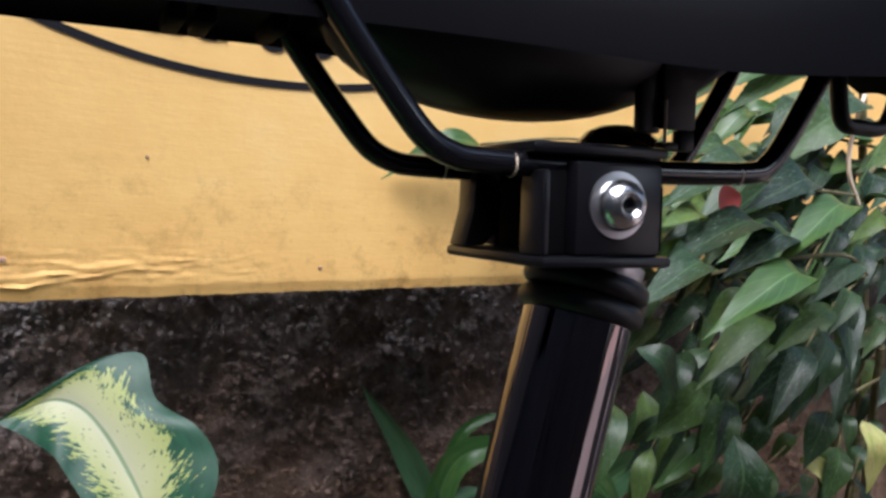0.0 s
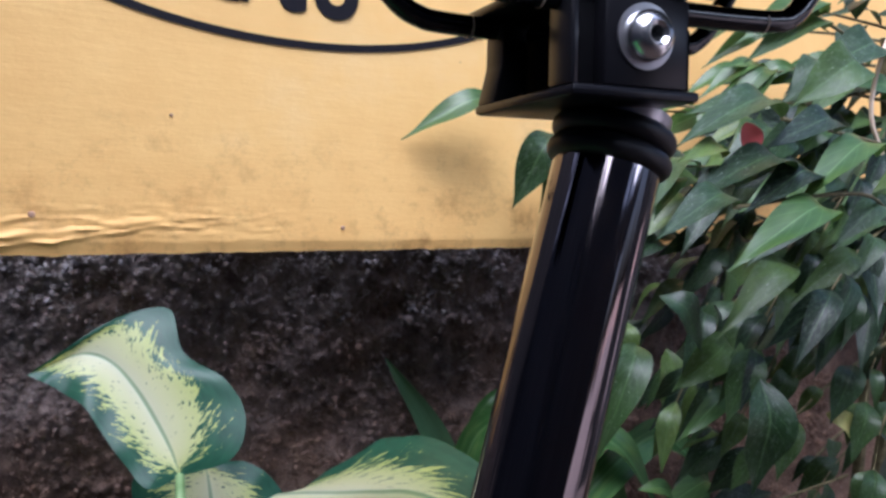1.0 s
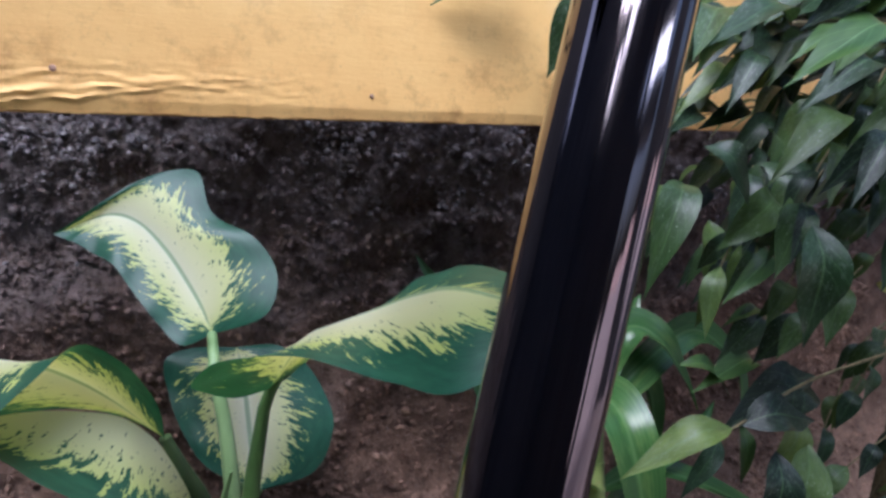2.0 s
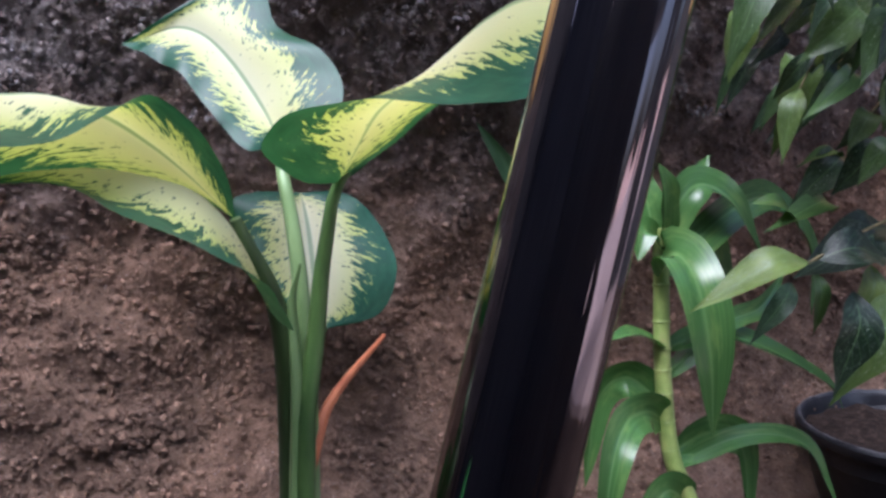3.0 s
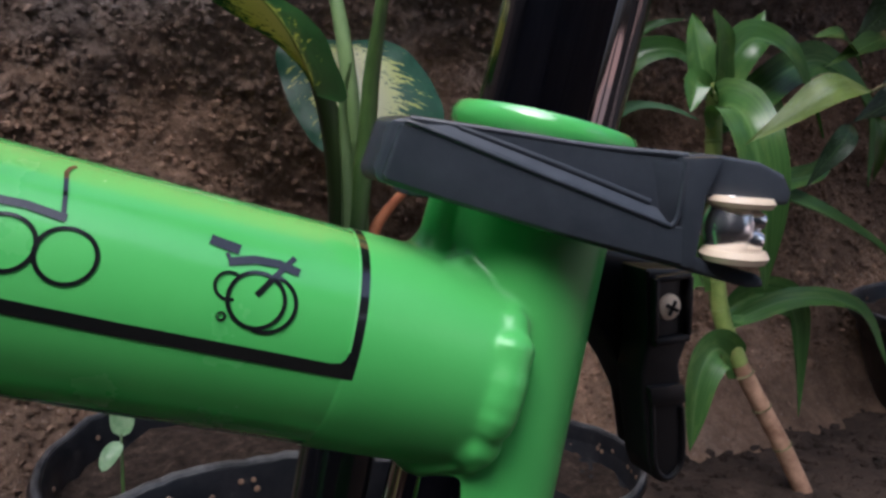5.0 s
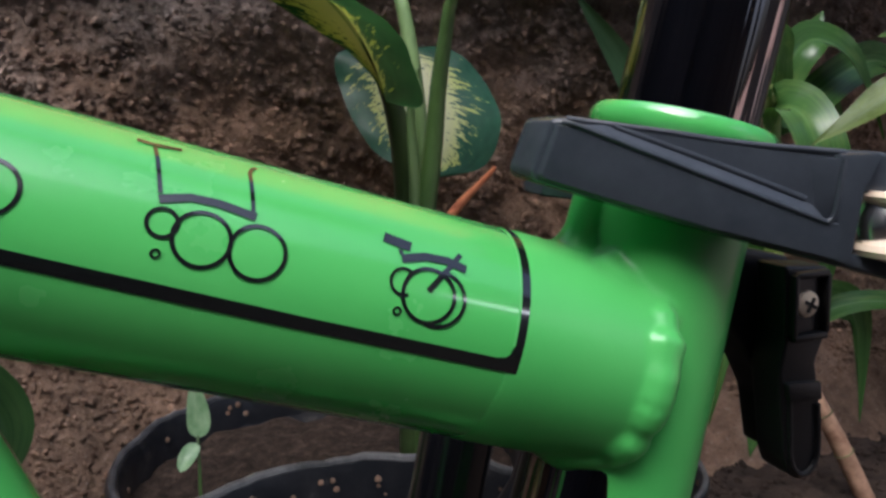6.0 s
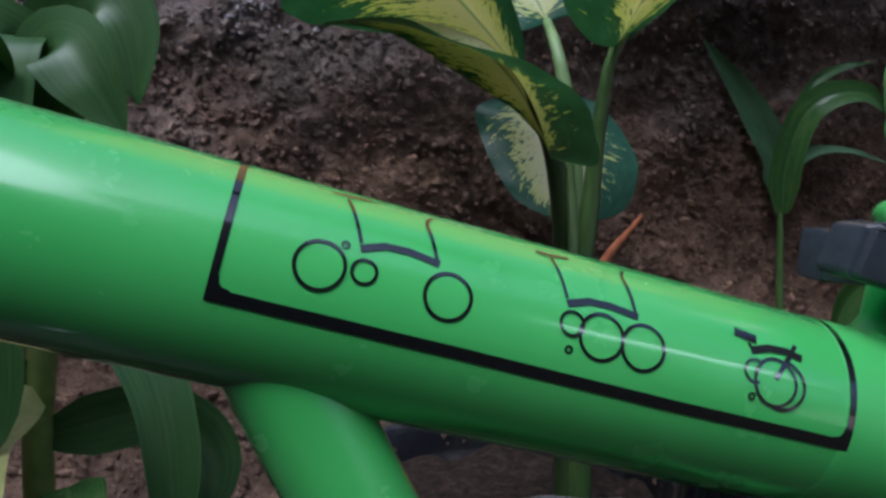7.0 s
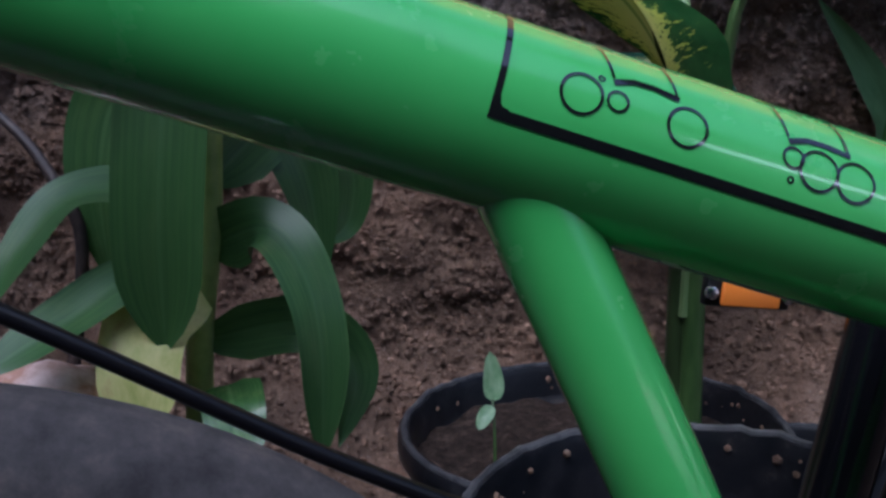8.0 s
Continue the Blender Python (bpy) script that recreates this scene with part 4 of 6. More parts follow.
def saddle_body():
    bm = bmesh.new()
    rings = []
    for i in range(45):
        u = i / 44
        x = -0.200 + 0.300 * u
        w = 0.017 + 0.008 * u + 0.048 * (1 / (1 + math.exp(-(x + 0.020) / 0.022)))
        if u < 0.06:
            w *= (u / 0.06) ** 0.5 * 0.98 + 0.02
        if u > 0.88:
            w *= max(0.03, 1 - ((u - 0.88) / 0.12) ** 2) ** 0.5
        base = 0.8720 - 0.0105 * (1 / (1 + math.exp(-(x + 0.030) / 0.018))) + 0.006 * max(0, (x - 0.0) / 0.08)
        crown = 0.912 - 0.010 * math.sin(math.pi * min(1, max(0, (x + 0.14) / 0.2))) + 0.02 * max(0, (x - 0.0) / 0.1)
        n = 28
        row = []
        for k in range(n):
            a = 2 * math.pi * k / n
            c, sn = math.cos(a), math.sin(a)
            yy = w * (abs(c) ** 0.7) * (1 if c > 0 else -1)
            zz = base + ((crown - base) * max(0, sn) ** 0.8 if sn > 0 else min(0.011, 0.3 * w) * abs(sn) ** 1.5)
            zz += 0.80 * max(0.0, yy) * min(1.0, max(0.0, (x + 0.03) / 0.04)) * (1 if sn <= 0 else max(0.0, 1 - sn * 2))
            row.append(bm.verts.new(SEAT @ Vector((x, yy, zz))))
        rings.append(row)
    for a, b in zip(rings, rings[1:]):
        for k in range(28):
            k2 = (k + 1) % 28
            bm.faces.new((a[k], b[k], b[k2], a[k2]))
    bm.faces.new(rings[0])
    bm.faces.new(rings[-1][::-1])
    bmesh.ops.recalc_face_normals(bm, faces=bm.faces)
    return bm


saddle_part = part("saddle_cover", saddle_body(), SADDLE, bike, "smooth matt black saddle cover")
belly = bmesh.new()
bmesh.ops.create_uvsphere(belly, u_segments=40, v_segments=20, radius=1)
bmesh.ops.transform(belly, matrix=SEAT @ Matrix.Translation((-0.036, 0.0, 0.8785)) @ Matrix.Diagonal((0.056, 0.028, 0.0240, 1)), verts=belly.verts)
part("saddle_base", belly, BLACK_PLASTIC, saddle_part)
for v in (-0.0220, 0.0200):
    pts = [(-0.1040, v, 0.8900), (-0.0930, v, 0.8733), (-0.0795, v, 0.8560), (-0.0712, v, 0.8466), (-0.0640, v, 0.8428), (-0.0560, v, 0.8418), (-0.0300, v, 0.8413), (0.0007, v, 0.8411), (0.0290, v, 0.8421), (0.0368, v, 0.8445), (0.0425, v, 0.8505), (0.0495, v, 0.8610), (0.0575, v, 0.8740), (0.0640, v, 0.8860)]
    rail = part("rail", sweep(spline([SEAT @ Vector(p) for p in pts], 80), 0.0033, 16), BLACK_PAINT, saddle_part)
    for u in (-0.0480, 0.0250):
        part("rail_mark", lathe([(0.00338, -0.0003), (0.00348, 0), (0.00338, 0.0003)], SEAT @ Vector((u, v, 0.8413)), SEAT.to_3x3() @ Vector((1, 0, 0)), 20), CREAM, rail, "pale gauge line")
# clips under the saddle
part("saddle_clip", seat_box((-0.0062, -0.0185, 0.8520), (0.0008, -0.0150, 0.8760), 0.0008), BLACK_PLASTIC, saddle_part)
part("clip_wing", seat_prism([(0.0001, 0.8533), (0.0117, 0.8533), (0.0118, 0.8640), (0.0249, 0.8724), (0.0249, 0.8780), (0.0001, 0.8780)], -0.0200, -0.0165, 0.0006), BLACK_PLASTIC, saddle_part)
part("clip_bar", seat_box((0.0063, -0.0200, 0.8474), (0.0116, -0.0165, 0.8532), 0.0006), BLACK_PLASTIC, saddle_part)
part("clip_bar", seat_box((0.0001, -0.0200, 0.8474), (0.0062, -0.0165, 0.8498), 0.0006), BLACK_PLASTIC, saddle_part)
part("clip_edge", seat_box((0.0002, -0.0212, 0.8490), (0.0008, -0.0201, 0.8610), 0.0002), CREAM, saddle_part, "pale moulded edge")
loop_pts = [(0.0660, -0.02, 0.8760), (0.0668, -0.02, 0.8680), (0.0690, -0.02, 0.8600), (0.0750, -0.02, 0.8585), (0.0880, -0.02, 0.8600), (0.0950, -0.02, 0.8760)]
part("saddle_loop", sweep(spline([SEAT @ Vector(p) for p in loop_pts], 40), 0.0026, 10), BLACK_PLASTIC, saddle_part)
for u in (-0.1290, -0.1225, -0.1060):
    part("saddle_rib", seat_box((u, -0.010, 0.8700), (u + 0.0045, 0.010, 0.8745), 0.0012), MATT_BLACK, saddle_part)

# quick-release lever round the collar
def lever_front(x, z):
    return 0.2704 - 0.55 * x


lever = part("clamp_lever", prism([(-0.0080, 0.4694), (-0.0040, 0.4698), (0.0091, 0.4671), (0.0250, 0.4640), (0.0404, 0.4620), (0.0455, 0.4618), (0.0520, 0.4604), (0.0560, 0.4580), (0.0574, 0.4546), (0.0568, 0.4520), (0.0520, 0.4524), (0.0422, 0.4543),
                                   (0.0411, 0.4429), (0.0530, 0.4388), (0.0540, 0.4362), (0.0510, 0.4362), (0.0409, 0.4396), (0.0185, 0.4469), (-0.0003, 0.4536), (-0.0108, 0.4574), (-0.0114, 0.4594)],
                                  lever_front, lambda x, z: lever_front(x, z) + 0.0105, 0.0011, 3), GREY_PLASTIC, bike, "dark grey quick-release lever, closed")
# raised lower panel with a long chamfer up to the sunken triangle, and a sloped pad before the fork
def chamfer(x, z):
    d = (x + 0.0047) * 0.428 + (z - 0.4683) * 0.904
    return lever_front(x, z) - 0.0020 + 0.0026 * min(1.0, max(0.0, d / 0.0029))


def pad_slope(x, z):
    d = (x - 0.0345) * 0.97 + (z - 0.4560) * 0.22
    return lever_front(x, z) + 0.0006 - 0.0028 * min(1.0, max(0.0, d / 0.0046))


part("lower_panel", prism([(-0.0105, 0.4588), (-0.0072, 0.4684), (-0.0040, 0.4681), (0.0365, 0.4488), (0.0400, 0.4484), (0.0402, 0.4406), (0.0185, 0.4474), (0.0000, 0.4540), (-0.0101, 0.4579)], lambda x, z: lever_front(x, z) - 0.0020, lambda x, z: lever_front(x, z) + 0.004, 0.0007, 3), GREY_PLASTIC, lever)
part("panel_chamfer", prism([(-0.0046, 0.4684), (0.0366, 0.4489), (0.0352, 0.4530), (0.0034, 0.4679)], chamfer, lambda x, z: lever_front(x, z) + 0.004, 0), GREY_PLASTIC, lever)
part("lever_pad", prism([(0.0336, 0.4612), (0.0385, 0.4608), (0.0385, 0.4489), (0.0345, 0.4500)], pad_slope, lambda x, z: lever_front(x, z) + 0.004, 0.0006), GREY_PLASTIC, lever)
part("fork_root", prism([(0.0384, 0.4616), (0.0450, 0.4616), (0.0425, 0.4548), (0.0412, 0.4432), (0.0405, 0.4404), (0.0384, 0.4410)], lambda x, z: lever_front(x, z) - 0.0021, lambda x, z: lever_front(x, z) + 0.004, 0.0007), GREY_PLASTIC, lever)
def lever_edge(pts, r=0.00055):
    part("rounded_edge", sweep(spline([(x, lever_front(x, z) + d, z) for x, z, d in pts], 20), r, 10), GREY_PLASTIC, lever)


lever_edge([(-0.0068, 0.4686, -0.0016), (-0.0040, 0.4680, -0.0019), (0.0160, 0.4585, -0.0019), (0.0368, 0.4487, -0.0019)])
lever_edge([(0.0368, 0.4487, -0.0019), (0.0378, 0.4500, -0.0018), (0.0384, 0.4545, -0.0019), (0.0390, 0.4606, -0.0018)])
lever_edge([(0.0030, 0.4676, 0.0004), (0.0200, 0.4600, 0.0004), (0.0345, 0.4530, 0.0003)], 0.0007)
lever_edge([(-0.0050, 0.4694, 0.0006), (0.0091, 0.4668, 0.0006), (0.0250, 0.4637, 0.0006), (0.0404, 0.4617, 0.0002)], 0.0007)
up = Vector((0.10, 0.0, 0.995))
pin_c = Vector((0.0488, 0.2462, 0.4478))
part("pivot_pin", lathe([(0, -0.0062), (0.0030, -0.0062), (0.0042, -0.0034), (0.0050, -0.0010), (0.0050, 0.0010), (0.0042, 0.0034), (0.0030, 0.0062), (0, 0.0062)], pin_c, up, 28), CHROME, lever, "shiny steel pivot barrel")
for h, rr in ((0.0018, 0.0022), (-0.0020, 0.0026)):
    part("nut", lathe([(0, 0.0070), (rr * 0.6, 0.0066), (rr, 0.0050), (rr, 0.0), (0, 0)], pin_c + up * h, (0.80, -0.58, -0.12), 20), CHROME, lever)
for h, t in ((0.0040, 0.0020), (-0.0066, 0.0024)):
    part("washer", lathe([(0, h), (0.0060, h), (0.0066, h + t * 0.5), (0.0060, h + t), (0, h + t)], pin_c + Vector((0.0012, -0.0010, 0)), up, 30), CREAM, lever, "cream nylon washer")
part("clamp_rod", sweep([Vector((0.0460, 0.2520, 0.4475)), Vector((0.040, 0.300, 0.452))], 0.0026, 14), CHROME, lever)
part("clamp_back", prism([(0.006, 0.4500), (0.050, 0.4420), (0.052, 0.4560), (0.008, 0.4640)], lambda x, z: 0.305, lambda x, z: 0.316, 0.002), GREY_PLASTIC, lever)

# second, folding lever that hangs behind the seat tube
hang = part("hinge_lever", prism([(0.0480, 0.4350), (0.0608, 0.4335), (0.0610, 0.4180), (0.0582, 0.4112), (0.0600, 0.4030), (0.0611, 0.3943), (0.0611, 0.3872), (0.0594, 0.3838), (0.0577, 0.3826), (0.0545, 0.3828), (0.0518, 0.3848), (0.0502, 0.3890), (0.0492, 0.3965), (0.0474, 0.4104), (0.0489, 0.4181)],
                                 lambda x, z: 0.2695, lambda x, z: 0.2790, 0.0012, 3), BLACK_PLASTIC, bike, "black plastic hinge lever hanging down")
part("hinge_bracket", prism([(0.0360, 0.4400), (0.0599, 0.4340), (0.0604, 0.4134), (0.0588, 0.4050), (0.0618, 0.3850), (0.0567, 0.3850), (0.0541, 0.3999), (0.0500, 0.4080), (0.0440, 0.4170), (0.0380, 0.4250)], lambda x, z: 0.2805, lambda x, z: 0.2910, 0.0014, 3), BLACK_PLASTIC, hang)
for lo, hi in (((0.0492, 0.2676, 0.4185), (0.0506, 0.2700, 0.4330)), ((0.0586, 0.2676, 0.4185), (0.0600, 0.2700, 0.4325)), ((0.0498, 0.2676, 0.4172), (0.0596, 0.2700, 0.4190)), ((0.0498, 0.2676, 0.4318), (0.0594, 0.2700, 0.4334))):
    part("recess_rim", box(lo, hi, 0.0005), BLACK_PLASTIC, hang)
rim_pts = [(0.0503, 0.2692, 0.4060), (0.0510, 0.2692, 0.3965), (0.0516, 0.2692, 0.3892), (0.0532, 0.2692, 0.3856), (0.0556, 0.2692, 0.3842), (0.0582, 0.2692, 0.3852), (0.0597, 0.2692, 0.3882), (0.0597, 0.2692, 0.3945), (0.0590, 0.2692, 0.4010)]
part("thumb_rim", sweep(spline(rim_pts, 30), 0.0007, 8), BLACK_PLASTIC, hang)
part("thumb_step", prism([(0.0486, 0.4080), (0.0588, 0.4070), (0.0596, 0.4022), (0.0498, 0.4032)], lambda x, z: 0.2680, lambda x, z: 0.272, 0.0008), BLACK_PLASTIC, hang)
SC = Vector((0.0544, 0.2695, 0.4256))
screw = part("screw", lathe([(0, 0.0014), (0.0018, 0.0013), (0.0029, 0.0007), (0.0031, 0.0)], SC, (0, -1, 0), 28), CREAM, hang, "zinc cross-head screw")
for rot in (0.5, 0.5 + math.pi / 2):
    part("cross_slot", box((-0.0018, -0.0002, -0.0004), (0.0018, 0.0002, 0.0004), 0, m=Matrix.Translation(SC + Vector((0, -0.0014, 0))) @ Matrix.Rotation(rot, 4, "Y")), BLACK_PLASTIC, screw)

# black stay, crank with far pedal
part("rear_stay", sweep([Vector((0.0065, 0.345, 0.4055)), Vector((0.0035, 0.345, 0.3935)), Vector((-0.005, 0.345, 0.3575)), Vector((-0.020, 0.345, 0.300))], 0.0110, 24), BLACK_PAINT, bike, "black rear frame stay")
part("rear_stay", sweep([Vector((0.050, 0.345, 0.420)), Vector((0.030, 0.345, 0.360)), Vector((0.010, 0.345, 0.300))], 0.0090, 24), BLACK_SATIN, bike)
PEDAL = Matrix.Translation((0.0345, 0.452, 0.391)) @ Matrix.Rotation(radians(8), 4, "Y")
pedal = part("pedal", sweep([PEDAL @ Vector((-0.026, 0, 0)), PEDAL @ Vector((-0.019, 0, 0)), PEDAL @ Vector((-0.008, 0, 0)), PEDAL @ Vector((0.012, 0, 0)), PEDAL @ Vector((0.040, 0, 0))], [0.006, 0.0085, 0.0125, 0.0125, 0.010], 24), BLACK_SATIN, bike, "folding pedal with wavy black cage")


def cage(y, drop):
    """One side plate of the pedal cage, its worn teeth uneven and its top arched."""
    n = 72
    top = []
    for i in range(n + 1):
        u = i / n
        tooth = 0.0011 * math.sin(i * 0.50) + 0.0008 * noise.noise(Vector((i * 0.21, y * 90, 3.1))) + 0.0004 * noise.noise(Vector((i * 0.7, y * 90, 7.7)))
        top.append((-0.028 + 0.074 * u, 0.0125 - drop + tooth - 0.0085 * max(0, 1 - u / 0.5) ** 1.7 - 0.004 * max(0, u - 0.6) / 0.4))
    low = [(x, -0.0095) for x, z in top[::-6]]
    bm = prism(top + low, lambda x, z: y - 0.0025, lambda x, z: y + 0.0025, 0)
    bmesh.ops.transform(bm, matrix=PEDAL, verts=bm.verts)
    return bm


for y, drop in ((-0.030, 0.006), (0.030, -0.001)):
    part("cage_plate", cage(y, drop), BLACK_PLASTIC, pedal, smooth=False)
for x in (-0.026, 0.044):
    part("cage_end", box((x - 0.003, -0.030, -0.009), (x + 0.003, 0.030, 0.006), 0.0015, m=PEDAL), BLACK_PLASTIC, pedal)
part("reflector", box((-0.0485, -0.0355, -0.0145), (-0.0215, -0.0325, -0.0040), 0.001, m=PEDAL), ORANGE, pedal, "orange pedal reflector")
for x in (-0.0530, -0.0170):
    part("pedal_screw", lathe([(0, 0.003), (0.0028, 0.002), (0.003, 0)], PEDAL @ Vector((x, -0.0325, -0.0095)), (0, -1, 0), 14), CHROME, pedal)
part("reflector_mount", box((-0.0550, -0.0325, -0.0155), (-0.0150, -0.0270, -0.0025), 0.0015, m=PEDAL), BLACK_PLASTIC, pedal)
part("crank", sweep([Vector((0.085, 0.41, 0.390)), Vector((0.045, 0.385, 0.330)), Vector((0.0, 0.37, 0.29))], 0.009, 16), BLACK_SATIN, bike)

# wheel folded under the main tube
WC, WR = Vector((-0.305, 0.312, 0.205)), 0.206
wheel = part("wheel", lathe([(0.0, -0.03), (0.012, -0.03), (0.012, -0.022), (0.02, -0.022), (0.02, 0.022), (0.012, 0.022), (0.012, 0.03), (0, 0.03)], WC, (0, 1, 0), 32), BRUSHED, bike, "small wheel folded under the frame")
part("tyre", lathe([(WR - 0.019 + 0.019 * math.cos(a), 0.019 * math.sin(a)) for a in (2 * math.pi * k / 24 for k in range(24))], WC, (0, 1, 0), 160, closed=True), TYRE, wheel, "dusty dark grey tyre")
part("rim", lathe([(WR - 0.036, -0.011), (WR - 0.030, -0.013), (WR - 0.026, -0.012), (WR - 0.026, 0.012), (WR - 0.030, 0.013), (WR - 0.036, 0.011), (WR - 0.040, 0.0)], WC, (0, 1, 0), 120, closed=True), BLACK_SATIN, wheel)
for k in range(28):
    a = 2 * math.pi * k / 28
    side = 0.02 if k % 2 else -0.02
    b = a + (0.25 if k % 4 < 2 else -0.25)
    part("spoke", sweep([WC + Vector((0.019 * math.cos(b), side, 0.019 * math.sin(b))), WC + Vector(((WR - 0.038) * math.cos(a), 0, (WR - 0.038) * math.sin(a)))], 0.001, 6), BRUSHED, wheel)
part("brake_cable", sweep(spline([(-0.36, 0.284, 0.487), (-0.300, 0.281, 0.459), (-0.2506, 0.280, 0.4316), (-0.2194, 0.280, 0.4131), (-0.1896, 0.280, 0.3952), (-0.1647, 0.280, 0.3817), (-0.13, 0.284, 0.362), (-0.09, 0.295, 0.325)], 60), 0.0021, 12), BLACK_SATIN, bike, "black brake cable")


# ---- pots ----
def pot(cx, cy, radius, height, label, wavy=0.0, soil_drop=0.03, seed=1):
    ob = thing("plant_pot", label, "pot")
    rng = random.Random(seed)
    bm = bmesh.new()
    prof = [(0.0, 0.0), (0.74, 0.0), (0.78, 0.01), (0.95, height * 0.88), (0.97, height * 0.9), (1.02, height * 0.9), (1.035, height * 0.92), (1.035, height * 0.985), (1.02, height), (0.975, height), (0.955, height * 0.97), (0.93, height * 0.7), (0.0, height * 0.68)]
    n = 96
    rings = []
    for r, h in prof:
        row = []
        for k in range(n):
            a = 2 * math.pi * k / n
            up = h / height
            wv = wavy * up ** 3 * (noise.noise(Vector((math.cos(a) * 5, math.sin(a) * 5, seed))) * 0.6 + noise.noise(Vector((math.cos(a) * 14, math.sin(a) * 14, seed))) * 0.5)
            rr = radius * r * (1 + wv * 0.25) if r else 0.001
            row.append(bm.verts.new((cx + rr * math.cos(a), cy + rr * math.sin(a), h + wv * 0.06)))
        rings.append(row)
    for a, b in zip(rings, rings[1:]):
        for k in range(n):
            bm.faces.new((a[k], a[(k + 1) % n], b[(k + 1) % n], b[k]))
    bmesh.ops.recalc_face_normals(bm, faces=bm.faces)
    part("shell", bm, POT, ob)
    lip = []
    for k in range(97):
        q = 2 * math.pi * k / 96
        wv = wavy * (noise.noise(Vector((math.cos(q) * 5, math.sin(q) * 5, seed))) * 0.6 + noise.noise(Vector((math.cos(q) * 14, math.sin(q) * 14, seed))) * 0.5)
        rr = radius * 1.0 * (1 + wv * 0.25)
        lip.append(Vector((cx + rr * math.cos(q), cy + rr * math.sin(q), height + wv * 0.06 + 0.0006)))
    part("rim", sweep(lip, 0.0030, 8, cap=False), POT_RIM, ob, "dusty rolled pot rim with sheen in its colour")
    bits = bmesh.new()
    for k in range(46):
        q, dz = rng.uniform(0, 6.283), rng.uniform(0.008, 0.022)
        size = rng.uniform(0.0012, 0.0036)
        bmesh.ops.create_icosphere(bits, subdivisions=1, radius=size, matrix=Matrix.Translation((cx + radius * 0.955 * math.cos(q), cy + radius * 0.955 * math.sin(q), height - dz)))
    tagged(part("dried_mud", bits, EARTH, ob), kind="stuff")
    bm = bmesh.new()
    rows = []
    for i in range(15):
        rr = radius * 0.945 * i / 14
        rows.append([bm.verts.new((cx + rr * math.cos(2 * math.pi * k / 64), cy + rr * math.sin(2 * math.pi * k / 64),
                                   height - soil_drop + 0.012 * noise.fractal(Vector((rr * math.cos(2 * math.pi * k / 64) * 22, rr * math.sin(2 * math.pi * k / 64) * 22, seed)), 1.0, 2.0, 4))) for k in range(64)])
    for a, b in zip(rows, rows[1:]):
        for k in range(64):
            bm.faces.new((a[k], a[(k + 1) % 64], b[(k + 1) % 64], b[k]))
    bmesh.ops.recalc_face_normals(bm, faces=bm.faces)
    part("soil", bm, SOIL, ob)
    return ob


pot(0.050, 0.742, 0.158, 0.203, "black plastic nursery pot filled with dark soil, on the ground", 0.08, 0.030, 3)
pot(0.002, 0.456, 0.119, 0.266, "black plastic grow bag pot with crinkled dusty rim", 0.06, 0.075, 8)

pot(0.320, 0.795, 0.112, 0.105, "low black plastic pot with dark soil, on the ground", 0.05, 0.03, 12)
pot(1.090, 0.870, 0.155, 0.145, "black plastic pot that holds the shrub", 0.05, 0.02, 15)


# ---- variegated dumb cane ----
dumb = thing("dumb_cane_plant", "variegated dumb cane with cream and green leaves, in a black pot", "plant")


def blade(name, parent, rib, half, normal, material, label="", **kw):
    return part(name, leaf_mesh(rib, half, normal, **kw), material, parent, label)


def turned_blade(rib, left, right, seed, ripple=0.004, bow=0.06, along=48, across=20, v0=0.0, v1=1.0):
    """A blade lofted between its midrib and two margins, each a smooth line through a few places."""
    bm = bmesh.new()
    uvl = bm.loops.layers.uv.verify()
    lines = [spline(left, along), spline(rib, along), spline(right, along)]
    grid = []
    for i in range(along + 1):
        l, c, r = (line[i] for line in lines)
        nrm = (r - l).cross(lines[1][min(i + 1, along)] - lines[1][max(i - 1, 0)])
        nrm = nrm.normalized() if nrm.length > 1e-9 else Vector((0, 0, 1))
        row = []
        for j in range(across + 1):
            x = 2 * j / across - 1
            p = c.lerp(l if x < 0 else r, abs(x))
            h = ((l if x < 0 else r) - c).length
            wave = noise.noise(Vector((i * 0.16, x * 1.5, seed))) * ripple * x * x * min(1, h / 0.02)
            row.append(bm.verts.new(p + nrm * (wave + bow * h * 4 * abs(x) * (1 - abs(x)))))
        grid.append(row)
    for i in range(along):
        for j in range(across):
            f = bm.faces.new((grid[i][j], grid[i + 1][j], grid[i + 1][j + 1], grid[i][j + 1]))
            for loop, (a, b) in zip(f.loops, ((i, j), (i + 1, j), (i + 1, j + 1), (i, j + 1))):
                loop[uvl].uv = (a / along, v0 + (v1 - v0) * b / across)
    part("leaf", bm, CANE_LEAF, dumb)


turned_blade([(0.130, 0.767, 0.573), (0.126, 0.778, 0.591), (0.118, 0.793, 0.612), (0.106, 0.811, 0.637), (0.091, 0.828, 0.657), (0.073, 0.839, 0.664), (0.053, 0.845, 0.659), (0.029, 0.842, 0.650)],
             [(0.130, 0.767, 0.573), (0.106, 0.766, 0.567), (0.091, 0.780, 0.585), (0.078, 0.794, 0.606), (0.067, 0.810, 0.626), (0.054, 0.824, 0.636), (0.041, 0.835, 0.644), (0.029, 0.842, 0.650)],
             [(0.130, 0.767, 0.573), (0.168, 0.752, 0.586), (0.181, 0.760, 0.616), (0.170, 0.778, 0.644), (0.143, 0.805, 0.665), (0.136, 0.830, 0.700), (0.089, 0.838, 0.689), (0.029, 0.842, 0.650)], 1)
